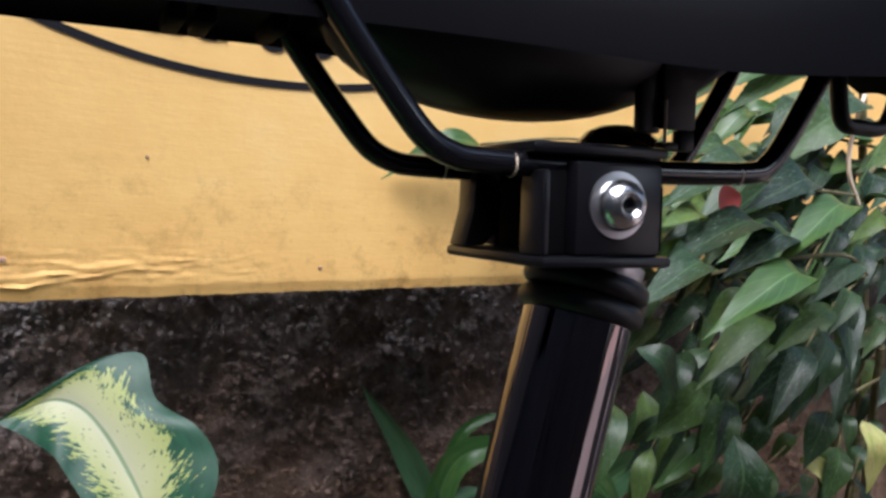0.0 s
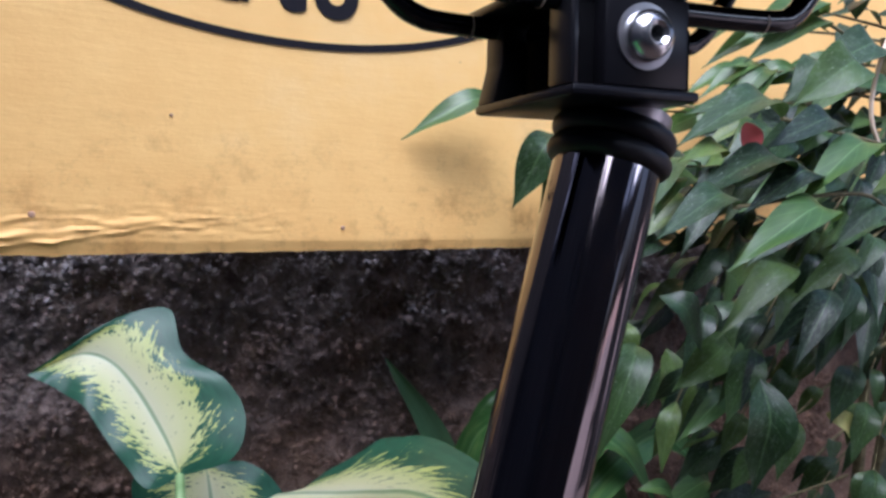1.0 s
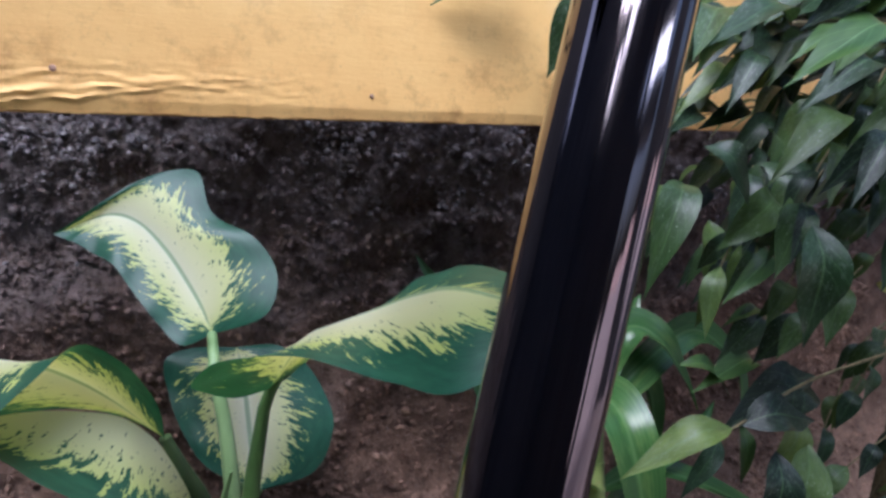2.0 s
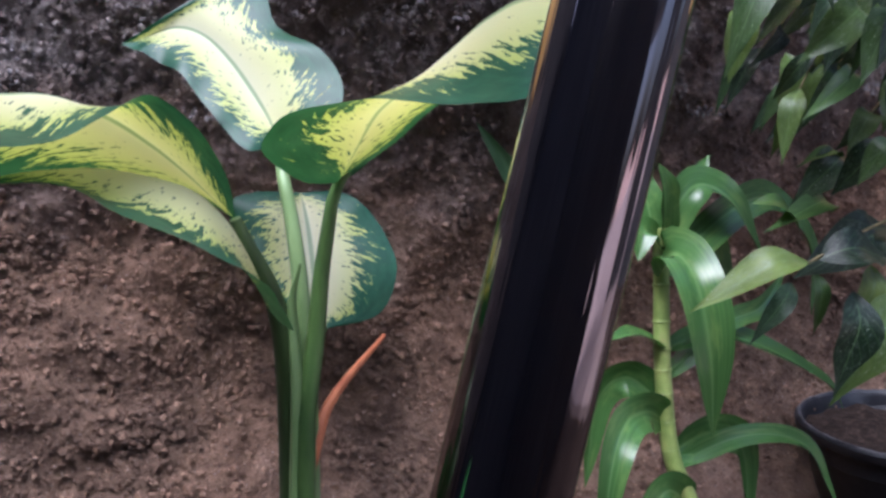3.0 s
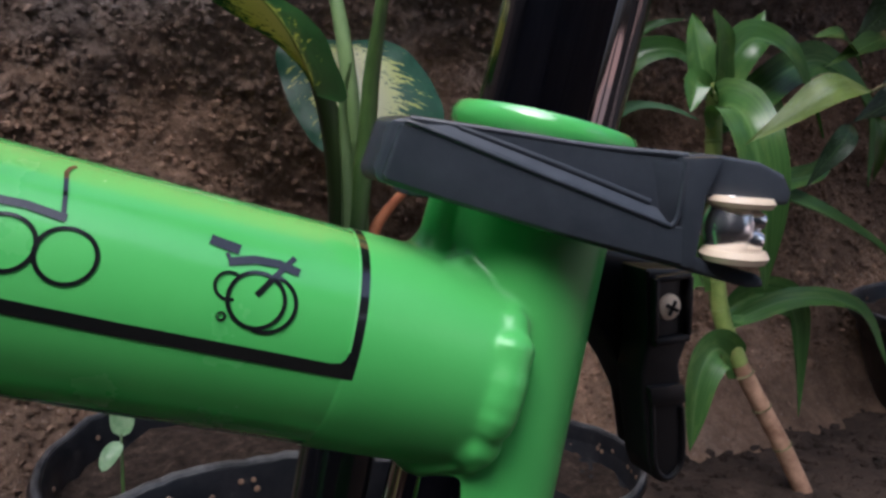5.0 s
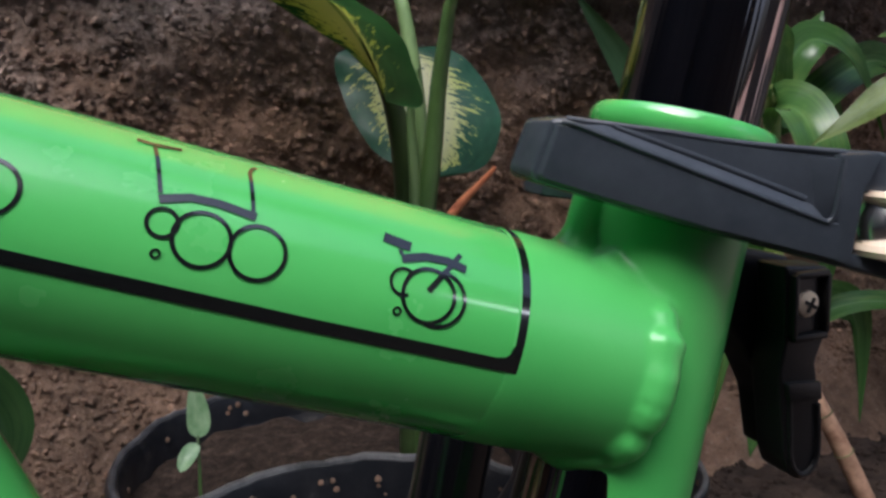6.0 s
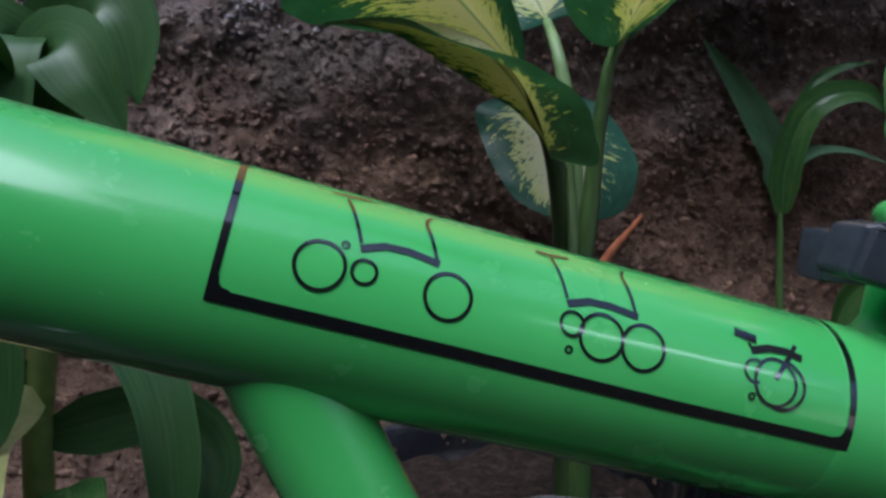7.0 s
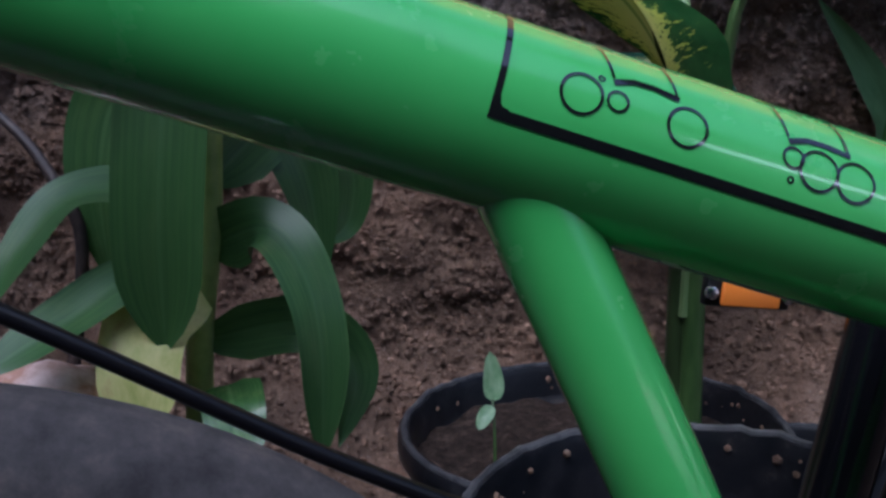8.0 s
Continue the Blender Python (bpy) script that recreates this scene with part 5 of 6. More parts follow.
turned_blade([(0.150, 0.690, 0.545), (0.156, 0.665, 0.572), (0.158, 0.635, 0.593), (0.160, 0.600, 0.605), (0.160, 0.570, 0.614), (0.160, 0.537, 0.624), (0.161, 0.492, 0.638), (0.172, 0.464, 0.643), (0.205, 0.425, 0.630)],
             [(0.150, 0.690, 0.545), (0.116, 0.665, 0.549), (0.079, 0.625, 0.571), (0.083, 0.595, 0.589), (0.110, 0.565, 0.598), (0.130, 0.530, 0.597), (0.145, 0.490, 0.595), (0.159, 0.445, 0.598), (0.205, 0.425, 0.630)],
             [(0.150, 0.690, 0.545), (0.180, 0.685, 0.563), (0.205, 0.665, 0.590), (0.222, 0.635, 0.612), (0.230, 0.605, 0.628), (0.233, 0.575, 0.637), (0.234, 0.530, 0.640), (0.230, 0.480, 0.638), (0.205, 0.425, 0.630)], 2)
turned_blade([(0.074, 0.680, 0.525), (0.059, 0.674, 0.540), (0.041, 0.667, 0.558), (0.021, 0.657, 0.575), (-0.003, 0.642, 0.591), (-0.031, 0.620, 0.602), (-0.057, 0.596, 0.602), (-0.079, 0.570, 0.599), (-0.102, 0.540, 0.589)],
             [(0.074, 0.680, 0.525), (0.050, 0.684, 0.543), (0.019, 0.682, 0.551), (-0.013, 0.676, 0.556), (-0.044, 0.664, 0.558), (-0.066, 0.642, 0.557), (-0.086, 0.616, 0.556), (-0.101, 0.580, 0.562), (-0.102, 0.540, 0.589)],
             [(0.074, 0.680, 0.525), (0.070, 0.668, 0.542), (0.061, 0.656, 0.563), (0.045, 0.642, 0.585), (0.018, 0.625, 0.602), (-0.010, 0.594, 0.591), (-0.037, 0.566, 0.578), (-0.062, 0.544, 0.577), (-0.102, 0.540, 0.589)], 3)
turned_blade([(0.0935, 0.685, 0.468), (0.088, 0.684, 0.488), (0.078, 0.681, 0.510), (0.064, 0.676, 0.530), (0.046, 0.669, 0.546), (0.020, 0.660, 0.556), (-0.010, 0.652, 0.562), (-0.045, 0.640, 0.562), (-0.081, 0.622, 0.556)],
             [(0.0935, 0.685, 0.468), (0.0815, 0.680, 0.487), (0.066, 0.680, 0.502), (0.050, 0.678, 0.512), (0.025, 0.675, 0.530), (0.000, 0.670, 0.545), (-0.020, 0.662, 0.553), (-0.050, 0.646, 0.558), (-0.081, 0.622, 0.556)],
             [(0.0935, 0.685, 0.468), (0.0860, 0.597, 0.4660), (0.0720, 0.568, 0.488), (0.060, 0.555, 0.5035), (0.047, 0.550, 0.5135), (0.026, 0.552, 0.527), (-0.006, 0.582, 0.543), (-0.031, 0.600, 0.5565), (-0.081, 0.622, 0.556)], 4, 0.003, v0=0.14)
turned_blade([(0.207, 0.965, 0.518), (0.208, 0.955, 0.501), (0.208, 0.944, 0.479), (0.206, 0.930, 0.453), (0.204, 0.916, 0.428), (0.204, 0.904, 0.405), (0.204, 0.895, 0.389)],
             [(0.207, 0.965, 0.518), (0.245, 0.955, 0.518), (0.270, 0.940, 0.500), (0.284, 0.922, 0.472), (0.287, 0.905, 0.437), (0.263, 0.896, 0.398), (0.204, 0.895, 0.389)],
             [(0.207, 0.965, 0.518), (0.163, 0.975, 0.520), (0.137, 0.975, 0.510), (0.137, 0.962, 0.478), (0.144, 0.945, 0.446), (0.162, 0.922, 0.412), (0.204, 0.895, 0.389)], 5)
stalk("stem", [(0.112, 0.712, 0.16), (0.115, 0.712, 0.303), (0.114, 0.708, 0.402), (0.108, 0.702, 0.446), (0.098, 0.692, 0.476), (0.085, 0.684, 0.501), (0.074, 0.680, 0.525)], 0.0118, 0.0042, PETIOLE_DARK, dumb)
stalk("stem", [(0.128, 0.722, 0.16), (0.132, 0.722, 0.361), (0.131, 0.722, 0.423), (0.129, 0.722, 0.474), (0.126, 0.726, 0.516), (0.123, 0.735, 0.550), (0.130, 0.767, 0.573)], 0.0085, 0.0040, PETIOLE_PALE, dumb)
stalk("stem", [(0.118, 0.700, 0.16), (0.121, 0.700, 0.348), (0.126, 0.700, 0.394), (0.133, 0.700, 0.436), (0.137, 0.697, 0.477), (0.142, 0.694, 0.509), (0.148, 0.691, 0.540), (0.166, 0.684, 0.570)], 0.0095, 0.0034, PETIOLE, dumb)
stalk("stem", [(0.136, 0.728, 0.30), (0.140, 0.770, 0.39), (0.165, 0.845, 0.415), (0.204, 0.895, 0.389)], 0.0055, 0.004, PETIOLE, dumb)
stalk("sheath", [(0.116, 0.704, 0.30), (0.118, 0.700, 0.40), (0.115, 0.696, 0.46), (0.120, 0.690, 0.49)], 0.0110, 0.0020, PETIOLE_PALE, dumb, squash=0.5)
stalk("dry_stalk", [(0.123, 0.722, 0.20), (0.127, 0.718, 0.308), (0.138, 0.722, 0.349), (0.161, 0.740, 0.376), (0.217, 0.774, 0.408)], 0.0140, 0.0026, DRY, dumb, label="dried orange leaf stalk", squash=0.6)

# seedling in the wide pot
seedling = thing("seedling", "small pale green seedling in dark potting soil", "plant")
stalk("stem", [(-0.055, 0.660, 0.177), (-0.052, 0.668, 0.230), (-0.050, 0.680, 0.254)], 0.0012, 0.0009, PETIOLE, seedling, n=8, sides=6)
blade("leaf", seedling, [(-0.050, 0.680, 0.252), (-0.048, 0.684, 0.265), (-0.049, 0.690, 0.288)], 0.0078, (-0.2, -0.85, 0.5), PALE_LEAF, shape="round", along=10, across=4)
blade("leaf", seedling, [(-0.051, 0.678, 0.250), (-0.058, 0.672, 0.244), (-0.064, 0.668, 0.236)], 0.0058, (-0.2, -0.7, 0.6), PALE_LEAF, shape="round", along=10, across=4)
blade("leaf", seedling, [(-0.054, 0.664, 0.206), (-0.052, 0.655, 0.211), (-0.051, 0.650, 0.221)], 0.003, (-0.2, -0.9, 0.2), YELLOW_LEAF, shape="elliptic", along=6, across=2)

# ---- strap-leaved cane plant ----
cane = thing("cane_plant", "leafy green cane plant with glossy strap leaves, lower cane bare", "plant")
stalk("cane", [(0.584, 0.850, 0.469), (0.585, 0.848, 0.440), (0.580, 0.838, 0.351), (0.578, 0.830, 0.291), (0.584, 0.822, 0.216), (0.605, 0.812, 0.157)], 0.0088, 0.0105, CANE, cane, n=24)
stalk("bare_cane", [(0.605, 0.812, 0.157), (0.629, 0.802, 0.109), (0.656, 0.792, 0.057), (0.684, 0.780, -0.005)], 0.0098, 0.0105, CANE_BARE, cane, label="bare brown lower cane")
CANE_LINE = spline([(0.584, 0.850, 0.469), (0.585, 0.848, 0.440), (0.580, 0.838, 0.351), (0.578, 0.830, 0.291), (0.584, 0.822, 0.216), (0.605, 0.812, 0.157)], 60)
for k in (6, 12, 17, 22, 27, 32, 37, 42, 47, 52):
    part("node_ring", lathe([(0.0090, -0.0022), (0.0106, 0.0), (0.0092, 0.0022)], CANE_LINE[k], CANE_LINE[k + 1] - CANE_LINE[k], 14), CANE, cane)
for p, d in (((0.632, 0.801, 0.103), (-0.42, 0.17, 0.9)), ((0.657, 0.7915, 0.055), (-0.42, 0.17, 0.9)), ((0.611, 0.809, 0.145), (-0.4, 0.17, 0.9))):
    part("node_ring", lathe([(0.0095, -0.0016), (0.0116, 0.0), (0.0095, 0.0016)], p, d, 14), TWIG, cane, "dark brown scar ring")
STRAPS = [
    ([(0.579, 0.840, 0.440), (0.571, 0.800, 0.443), (0.566, 0.768, 0.413), (0.576, 0.758, 0.340), (0.593, 0.768, 0.248)], 0.033, (-0.3, -0.95, 0.2)),
    ([(0.589, 0.850, 0.452), (0.614, 0.850, 0.499), (0.643, 0.848, 0.515), (0.675, 0.834, 0.495), (0.705, 0.830, 0.451), (0.740, 0.838, 0.402)], 0.026, (0.2, -0.75, 0.6)),
    ([(0.583, 0.850, 0.452), (0.575, 0.860, 0.491), (0.574, 0.876, 0.544)], 0.022, (-0.3, -0.9, -0.1)),
    ([(0.591, 0.850, 0.452), (0.628, 0.860, 0.495), (0.673, 0.870, 0.548)], 0.020, (-0.4, -0.8, 0.3)),
    ([(0.586, 0.848, 0.455), (0.573, 0.830, 0.501), (0.555, 0.820, 0.543)], 0.022, (0.2, -0.95, 0.1)),
    ([(0.586, 0.848, 0.450), (0.550, 0.835, 0.469), (0.533, 0.825, 0.439)], 0.018, (-0.2, -0.7, 0.6)),
    ([(0.583, 0.840, 0.334), (0.529, 0.820, 0.361), (0.475, 0.800, 0.366)], 0.013, (0.0, -0.4, 0.9)),
    ([(0.580, 0.830, 0.252), (0.539, 0.812, 0.275), (0.496, 0.795, 0.273), (0.466, 0.780, 0.229), (0.456, 0.780, 0.128)], 0.025, (-0.3, -0.9, 0.25)),
    ([(0.584, 0.820, 0.202), (0.672, 0.800, 0.227), (0.757, 0.790, 0.207), (0.796, 0.780, 0.146), (0.840, 0.780, 0.062)], 0.015, (0.25, -0.75, 0.6)),
    ([(0.587, 0.840, 0.333), (0.662, 0.840, 0.340), (0.730, 0.822, 0.318), (0.817, 0.810, 0.267), (0.855, 0.810, 0.227)], 0.018, (0.1, -0.6, 0.8)),
    ([(0.592, 0.850, 0.420), (0.700, 0.862, 0.479), (0.793, 0.885, 0.488), (0.858, 0.880, 0.430), (0.869, 0.875, 0.333)], 0.026, (0.2, -0.8, 0.5)),
    ([(0.584, 0.835, 0.302), (0.667, 0.835, 0.351), (0.745, 0.850, 0.361), (0.818, 0.880, 0.393)], 0.016, (0.0, -0.8, 0.6)),
    ([(0.584, 0.822, 0.216), (0.644, 0.820, 0.230), (0.695, 0.820, 0.196), (0.710, 0.820, 0.071)], 0.026, (0.1, -0.95, 0.25)),
    ([(0.612, 0.820, 0.147), (0.561, 0.800, 0.184), (0.528, 0.790, 0.157), (0.516, 0.785, 0.080)], 0.026, (-0.2, -0.9, 0.3)),
    ([(0.580, 0.838, 0.273), (0.540, 0.850, 0.303), (0.510, 0.862, 0.274), (0.498, 0.865, 0.176)], 0.024, (-0.1, -0.95, 0.1)),
    ([(0.592, 0.845, 0.430), (0.670, 0.870, 0.450), (0.717, 0.890, 0.402), (0.724, 0.900, 0.304)], 0.024, (0.1, -0.95, 0.2)),
]
for i, (rib, half, n) in enumerate(STRAPS):
    blade("leaf", cane, rib, half * 0.84, n, STRAP_LEAF, shape="strap", fold=0.42, ripple=0.08, along=30, across=8, seed=20 + i)

# thin young plant against the bank
sprig = thing("young_plant", "thin young plant with narrow bluish green leaves", "plant")
stalk("stem", [(0.564, 1.030, 0.064), (0.572, 1.045, 0.258), (0.575, 1.050, 0.400)], 0.006, 0.004, PETIOLE, sprig)
for i, (rib, half, n) in enumerate([
    ([(0.572, 1.050, 0.385), (0.567, 1.042, 0.428), (0.548, 1.045, 0.470), (0.519, 1.060, 0.526), (0.479, 1.080, 0.589)], 0.0195, (-0.7, -0.68, -0.1)),
    ([(0.574, 1.045, 0.361), (0.568, 1.030, 0.422), (0.580, 1.015, 0.482), (0.607, 1.000, 0.507), (0.646, 0.985, 0.508), (0.672, 0.975, 0.482)], 0.0190, (-0.5, -0.8, 0.35)),
    ([(0.578, 1.048, 0.420), (0.589, 1.040, 0.475), (0.604, 1.030, 0.518), (0.636, 1.020, 0.541), (0.675, 1.000, 0.548)], 0.0085, (-0.4, -0.7, 0.6)),
    ([(0.574, 1.048, 0.390), (0.584, 1.038, 0.420), (0.614, 1.030, 0.438), (0.647, 1.010, 0.436), (0.690, 0.990, 0.420)], 0.0095, (0.0, -0.6, 0.8))]):
    blade("leaf", sprig, rib, half, n, (BLUISH_LEAF, STRAP_LEAF)[i % 3 > 0], shape="strap", fold=0.35, ripple=0.10, along=24, across=6, seed=60 + i)

# ---- broad strap-leaved plant by the wheel ----
tall = thing("corn_plant", "green corn plant with long arching leaves and a spotted cane", "plant")
stalk("cane", [(-0.262, 0.620, 0.005), (-0.252, 0.620, 0.294), (-0.239, 0.620, 0.396), (-0.234, 0.620, 0.460), (-0.229, 0.625, 0.519)], 0.0088, 0.0075, CANE, tall)
for i, (rib, half, n) in enumerate([
    ([(-0.233, 0.620, 0.505), (-0.236, 0.602, 0.546), (-0.242, 0.578, 0.540), (-0.252, 0.560, 0.470), (-0.258, 0.556, 0.412), (-0.262, 0.568, 0.340)], 0.0275, (-0.1, -0.97, 0.2)),
    ([(-0.237, 0.620, 0.391), (-0.204, 0.600, 0.402), (-0.184, 0.582, 0.376), (-0.177, 0.572, 0.335), (-0.180, 0.570, 0.266)], 0.020, (0.4, -0.85, 0.3)),
    ([(-0.239, 0.620, 0.401), (-0.278, 0.620, 0.426), (-0.311, 0.600, 0.425), (-0.331, 0.572, 0.402), (-0.350, 0.555, 0.366)], 0.017, (-0.3, -0.7, 0.65)),
    ([(-0.237, 0.630, 0.441), (-0.286, 0.650, 0.481), (-0.303, 0.645, 0.432), (-0.301, 0.642, 0.363)], 0.022, (0.0, -0.98, 0.1)),
    ([(-0.235, 0.630, 0.431), (-0.197, 0.645, 0.460), (-0.177, 0.645, 0.426), (-0.171, 0.642, 0.352)], 0.022, (0.2, -0.95, 0.1)),
    ([(-0.231, 0.632, 0.470), (-0.175, 0.690, 0.471), (-0.145, 0.700, 0.432), (-0.148, 0.700, 0.391), (-0.168, 0.690, 0.375)], 0.014, (0.2, -0.95, 0.1)),
    ([(-0.247, 0.615, 0.352), (-0.277, 0.590, 0.379), (-0.308, 0.562, 0.365), (-0.345, 0.530, 0.346)], 0.020, (-0.2, -0.7, 0.7)),
    ([(-0.244, 0.620, 0.333), (-0.184, 0.620, 0.337), (-0.155, 0.620, 0.303), (-0.169, 0.605, 0.260)], 0.018, (0.3, -0.9, 0.1)),
    ([(-0.232, 0.622, 0.499), (-0.203, 0.610, 0.562), (-0.183, 0.600, 0.556), (-0.177, 0.598, 0.512)], 0.024, (0.1, -0.97, 0.1)),
    ([(-0.234, 0.615, 0.489), (-0.212, 0.575, 0.541), (-0.197, 0.560, 0.525), (-0.182, 0.560, 0.496)], 0.020, (-0.1, -0.9, 0.35)),
    ([(-0.234, 0.615, 0.499), (-0.245, 0.580, 0.542), (-0.263, 0.550, 0.556), (-0.290, 0.520, 0.545)], 0.024, (-0.1, -0.6, 0.75)),
    ([(-0.237, 0.610, 0.460), (-0.275, 0.570, 0.517), (-0.317, 0.540, 0.517), (-0.351, 0.520, 0.468)], 0.024, (-0.2, -0.8, 0.5))]):
    blade("leaf", tall, rib, half, n, CORN_LEAF, shape="paddle" if i == 0 else "blunt" if i in (1, 6) else "strap", fold=0.18, ripple=0.06, along=26, across=8, seed=80 + i)
blade("leaf", tall, [(-0.255, 0.600, 0.373), (-0.270, 0.578, 0.356), (-0.275, 0.560, 0.337), (-0.273, 0.545, 0.300)], 0.026, (0.1, -0.85, 0.5), YELLOW_LEAF, "withered yellow leaf", shape="blunt", fold=0.1, ripple=0.1, along=16, across=6, seed=99)
blade("leaf", tall, [(-0.233, 0.6, 0.309), (-0.229, 0.575, 0.306), (-0.227, 0.56, 0.295), (-0.226, 0.55, 0.279)], 0.020, (0.1, -0.9, 0.35), STRAP_LEAF, "pale green lower leaf", shape="blunt", fold=0.08, ripple=0.08, along=16, across=6, seed=98)
stalk("dark_stalk", [(-0.368, 0.670, 0.478), (-0.344, 0.655, 0.455), (-0.325, 0.640, 0.427), (-0.315, 0.638, 0.392), (-0.328, 0.630, 0.304)], 0.0032, 0.0042, DARK_STALK, tall)
stone = bmesh.new()
bmesh.ops.create_icosphere(stone, subdivisions=3, radius=1)
for v in stone.verts:
    v.co *= 1 + 0.12 * noise.noise(v.co * 2.0)
bmesh.ops.transform(stone, matrix=Matrix.Translation((-0.330, 0.588, 0.296)) @ Matrix.Rotation(0.25, 4, "Y") @ Matrix.Diagonal((0.045, 0.04, 0.040, 1)), verts=stone.verts)
tagged(part("stone", stone, PINK), "pale pink rough stone on the soil heap", "stone")
heap = bmesh.new()
bmesh.ops.create_icosphere(heap, subdivisions=5, radius=1)
for v in heap.verts:
    v.co *= 1 + 0.10 * noise.fractal(v.co * 2.5, 1.0, 2.0, 4)
bmesh.ops.transform(heap, matrix=Matrix.Translation((-0.36, 0.70, 0.0)) @ Matrix.Diagonal((0.20, 0.20, 0.26, 1)), verts=heap.verts)
tagged(part("soil_heap", heap, GROUND), "heap of dark damp earth at the foot of the plant", "soil heap")

# ---- shrub ----
shrub = thing("shrub", "bushy shrub with dusty dark green pointed leaves", "shrub")


def leaf_kind(length, half, shape, droop, seed, material=None):
    rib = [(0, 0, 0), (length * 0.3, 0, 0.015), (length * 0.65, 0, 0.0), (length, 0, -droop)]
    bm = leaf_mesh(rib, half, (0, 0, 1), shape=shape, fold=0.22, ripple=0.07, along=14, across=6, seed=seed)
    me = bpy.data.meshes.new("leaf")
    bm.to_mesh(me)
    bm.free()
    me.materials.append(material or SHRUB_LEAF)
    for p in me.polygons:
        p.use_smooth = True
    return me


KINDS = [leaf_kind(0.104, 0.0160, "pointed", 0.020, 1), leaf_kind(0.086, 0.0145, "pointed", 0.030, 2), leaf_kind(0.116, 0.0170, "pointed", 0.025, 3),
         leaf_kind(0.098, 0.0225, "pointed", 0.018, 4), leaf_kind(0.080, 0.0190, "pointed", 0.015, 5), leaf_kind(0.102, 0.0140, "pointed", 0.020, 6, FRESH_LEAF), leaf_kind(0.085, 0.018, "elliptic", 0.02, 7, YELLOW_LEAF)]


def put_leaf(base, way, face, size, kind, parent=None):
    x = Vector(way).normalized()
    z = Vector(face)
    z = (z - x * z.dot(x)).normalized()
    y = z.cross(x)
    ob = new("leaf", KINDS[kind])
    ob.parent = parent or shrub
    ob.matrix_basis = Matrix.Translation(base) @ Matrix((x, y, z)).transposed().to_4x4() @ Matrix.Scale(size, 4)
    return ob


rng = random.Random(11)


def twig(start, way, length, leaves, drop, kinds, size=0.70, r=0.0022, droop=0.0):
    p, d = Vector(start), Vector(way).normalized()
    pts = [p.copy()]
    step = length / leaves
    for k in range(leaves):
        d = (d + Vector((rng.uniform(-0.1, 0.1), rng.uniform(-0.1, 0.1), -drop + rng.uniform(-0.06, 0.06)))).normalized()
        if p.z + d.z * step > 0.915 and p.x + d.x * step < 0.77:  # the crown thins out over the board
            break
        p = p + d * step
        pts.append(p.copy())
        side = d.cross(Vector((0, 0, 1))).normalized() * (1 if k % 2 else -1)
        lw = (d + side * rng.uniform(0.15, 0.6) + Vector((0, 0, rng.uniform(-0.42, 0.18) - droop))).normalized()
        face = Vector((rng.uniform(-0.6, 0.5), rng.uniform(-1.0, -0.1), rng.uniform(0.35, 1.0)))
        put_leaf(p, lw, face, size * rng.uniform(0.72, 1.12), rng.choice(kinds))
    if len(pts) < 2:
        return
    put_leaf(p, d + Vector((0, 0, -0.2)), Vector((-0.1, -0.5, 0.8)), size, rng.choice(kinds))
    part("twig", sweep(pts, [r * (1 - 0.6 * i / leaves) for i in range(len(pts))], 6), TWIG, shrub)


# main stems rise at the right and lean over the board
for a, b, c in (((1.06, 0.83, 0.11), (0.99, 0.70, 0.5), (0.86, 0.64, 0.98)), ((1.13, 0.86, 0.11), (1.04, 0.76, 0.45), (0.95, 0.70, 0.88)), ((1.04, 0.86, 0.11), (0.95, 0.68, 0.40), (0.80, 0.57, 0.70))):
    part("stem", sweep(spline([a, b, c], 14), [0.011 - 0.0005 * i for i in range(15)], 8), TWIG, shrub)
for i in range(13):
    z = 0.66 + 0.0175 * i
    twig((0.93 + rng.uniform(-0.06, 0.04), 0.56 + rng.uniform(0, 0.2), z + 0.06), (-1, rng.uniform(-0.25, 0.2), rng.uniform(-0.12, 0.12)), rng.uniform(0.24, 0.35), 10, 0.05, (0, 1, 2))
for i in range(7):
    twig((0.86 + rng.uniform(-0.1, 0.05), 0.50 + rng.uniform(0, 0.22), 0.78 + 0.017 * i), (-1, rng.uniform(-0.3, 0.1), -0.25), rng.uniform(0.22, 0.34), 9, 0.09, (0, 1, 2, 3))
for i in range(5):
    twig((0.88 + rng.uniform(-0.05, 0.1), 0.53 + rng.uniform(0, 0.2), 0.66 + 0.022 * i), (-1, rng.uniform(-0.2, 0.2), -0.2), rng.uniform(0.20, 0.32), 6, 0.10, (3, 4, 1), 0.62, droop=0.4)
for i in range(4):
    twig((0.97 + rng.uniform(-0.06, 0.06), 0.58 + rng.uniform(0, 0.16), 0.42 + 0.045 * i), (-1, rng.uniform(-0.25, 0.15), -0.05), rng.uniform(0.20, 0.30), 6, 0.12, (3, 4, 1), 0.60, droop=0.5)
for i in range(11):
    twig((0.92 + rng.uniform(-0.08, 0.05), 0.60 + rng.uniform(0, 0.18), 0.77 + 0.0135 * i), (-1, rng.uniform(-0.15, 0.2), rng.uniform(-0.05, 0.10)), rng.uniform(0.24, 0.33), 9, 0.02, (0, 0, 2, 5), 0.9)
for i in range(6):
    twig((0.98 + rng.uniform(-0.06, 0.06), 0.62 + rng.uniform(0, 0.14), 0.93 + 0.020 * i), (-1, rng.uniform(-0.15, 0.2), rng.uniform(0.0, 0.2)), rng.uniform(0.24, 0.34), 6, 0.03, (0, 2, 5), 0.95)
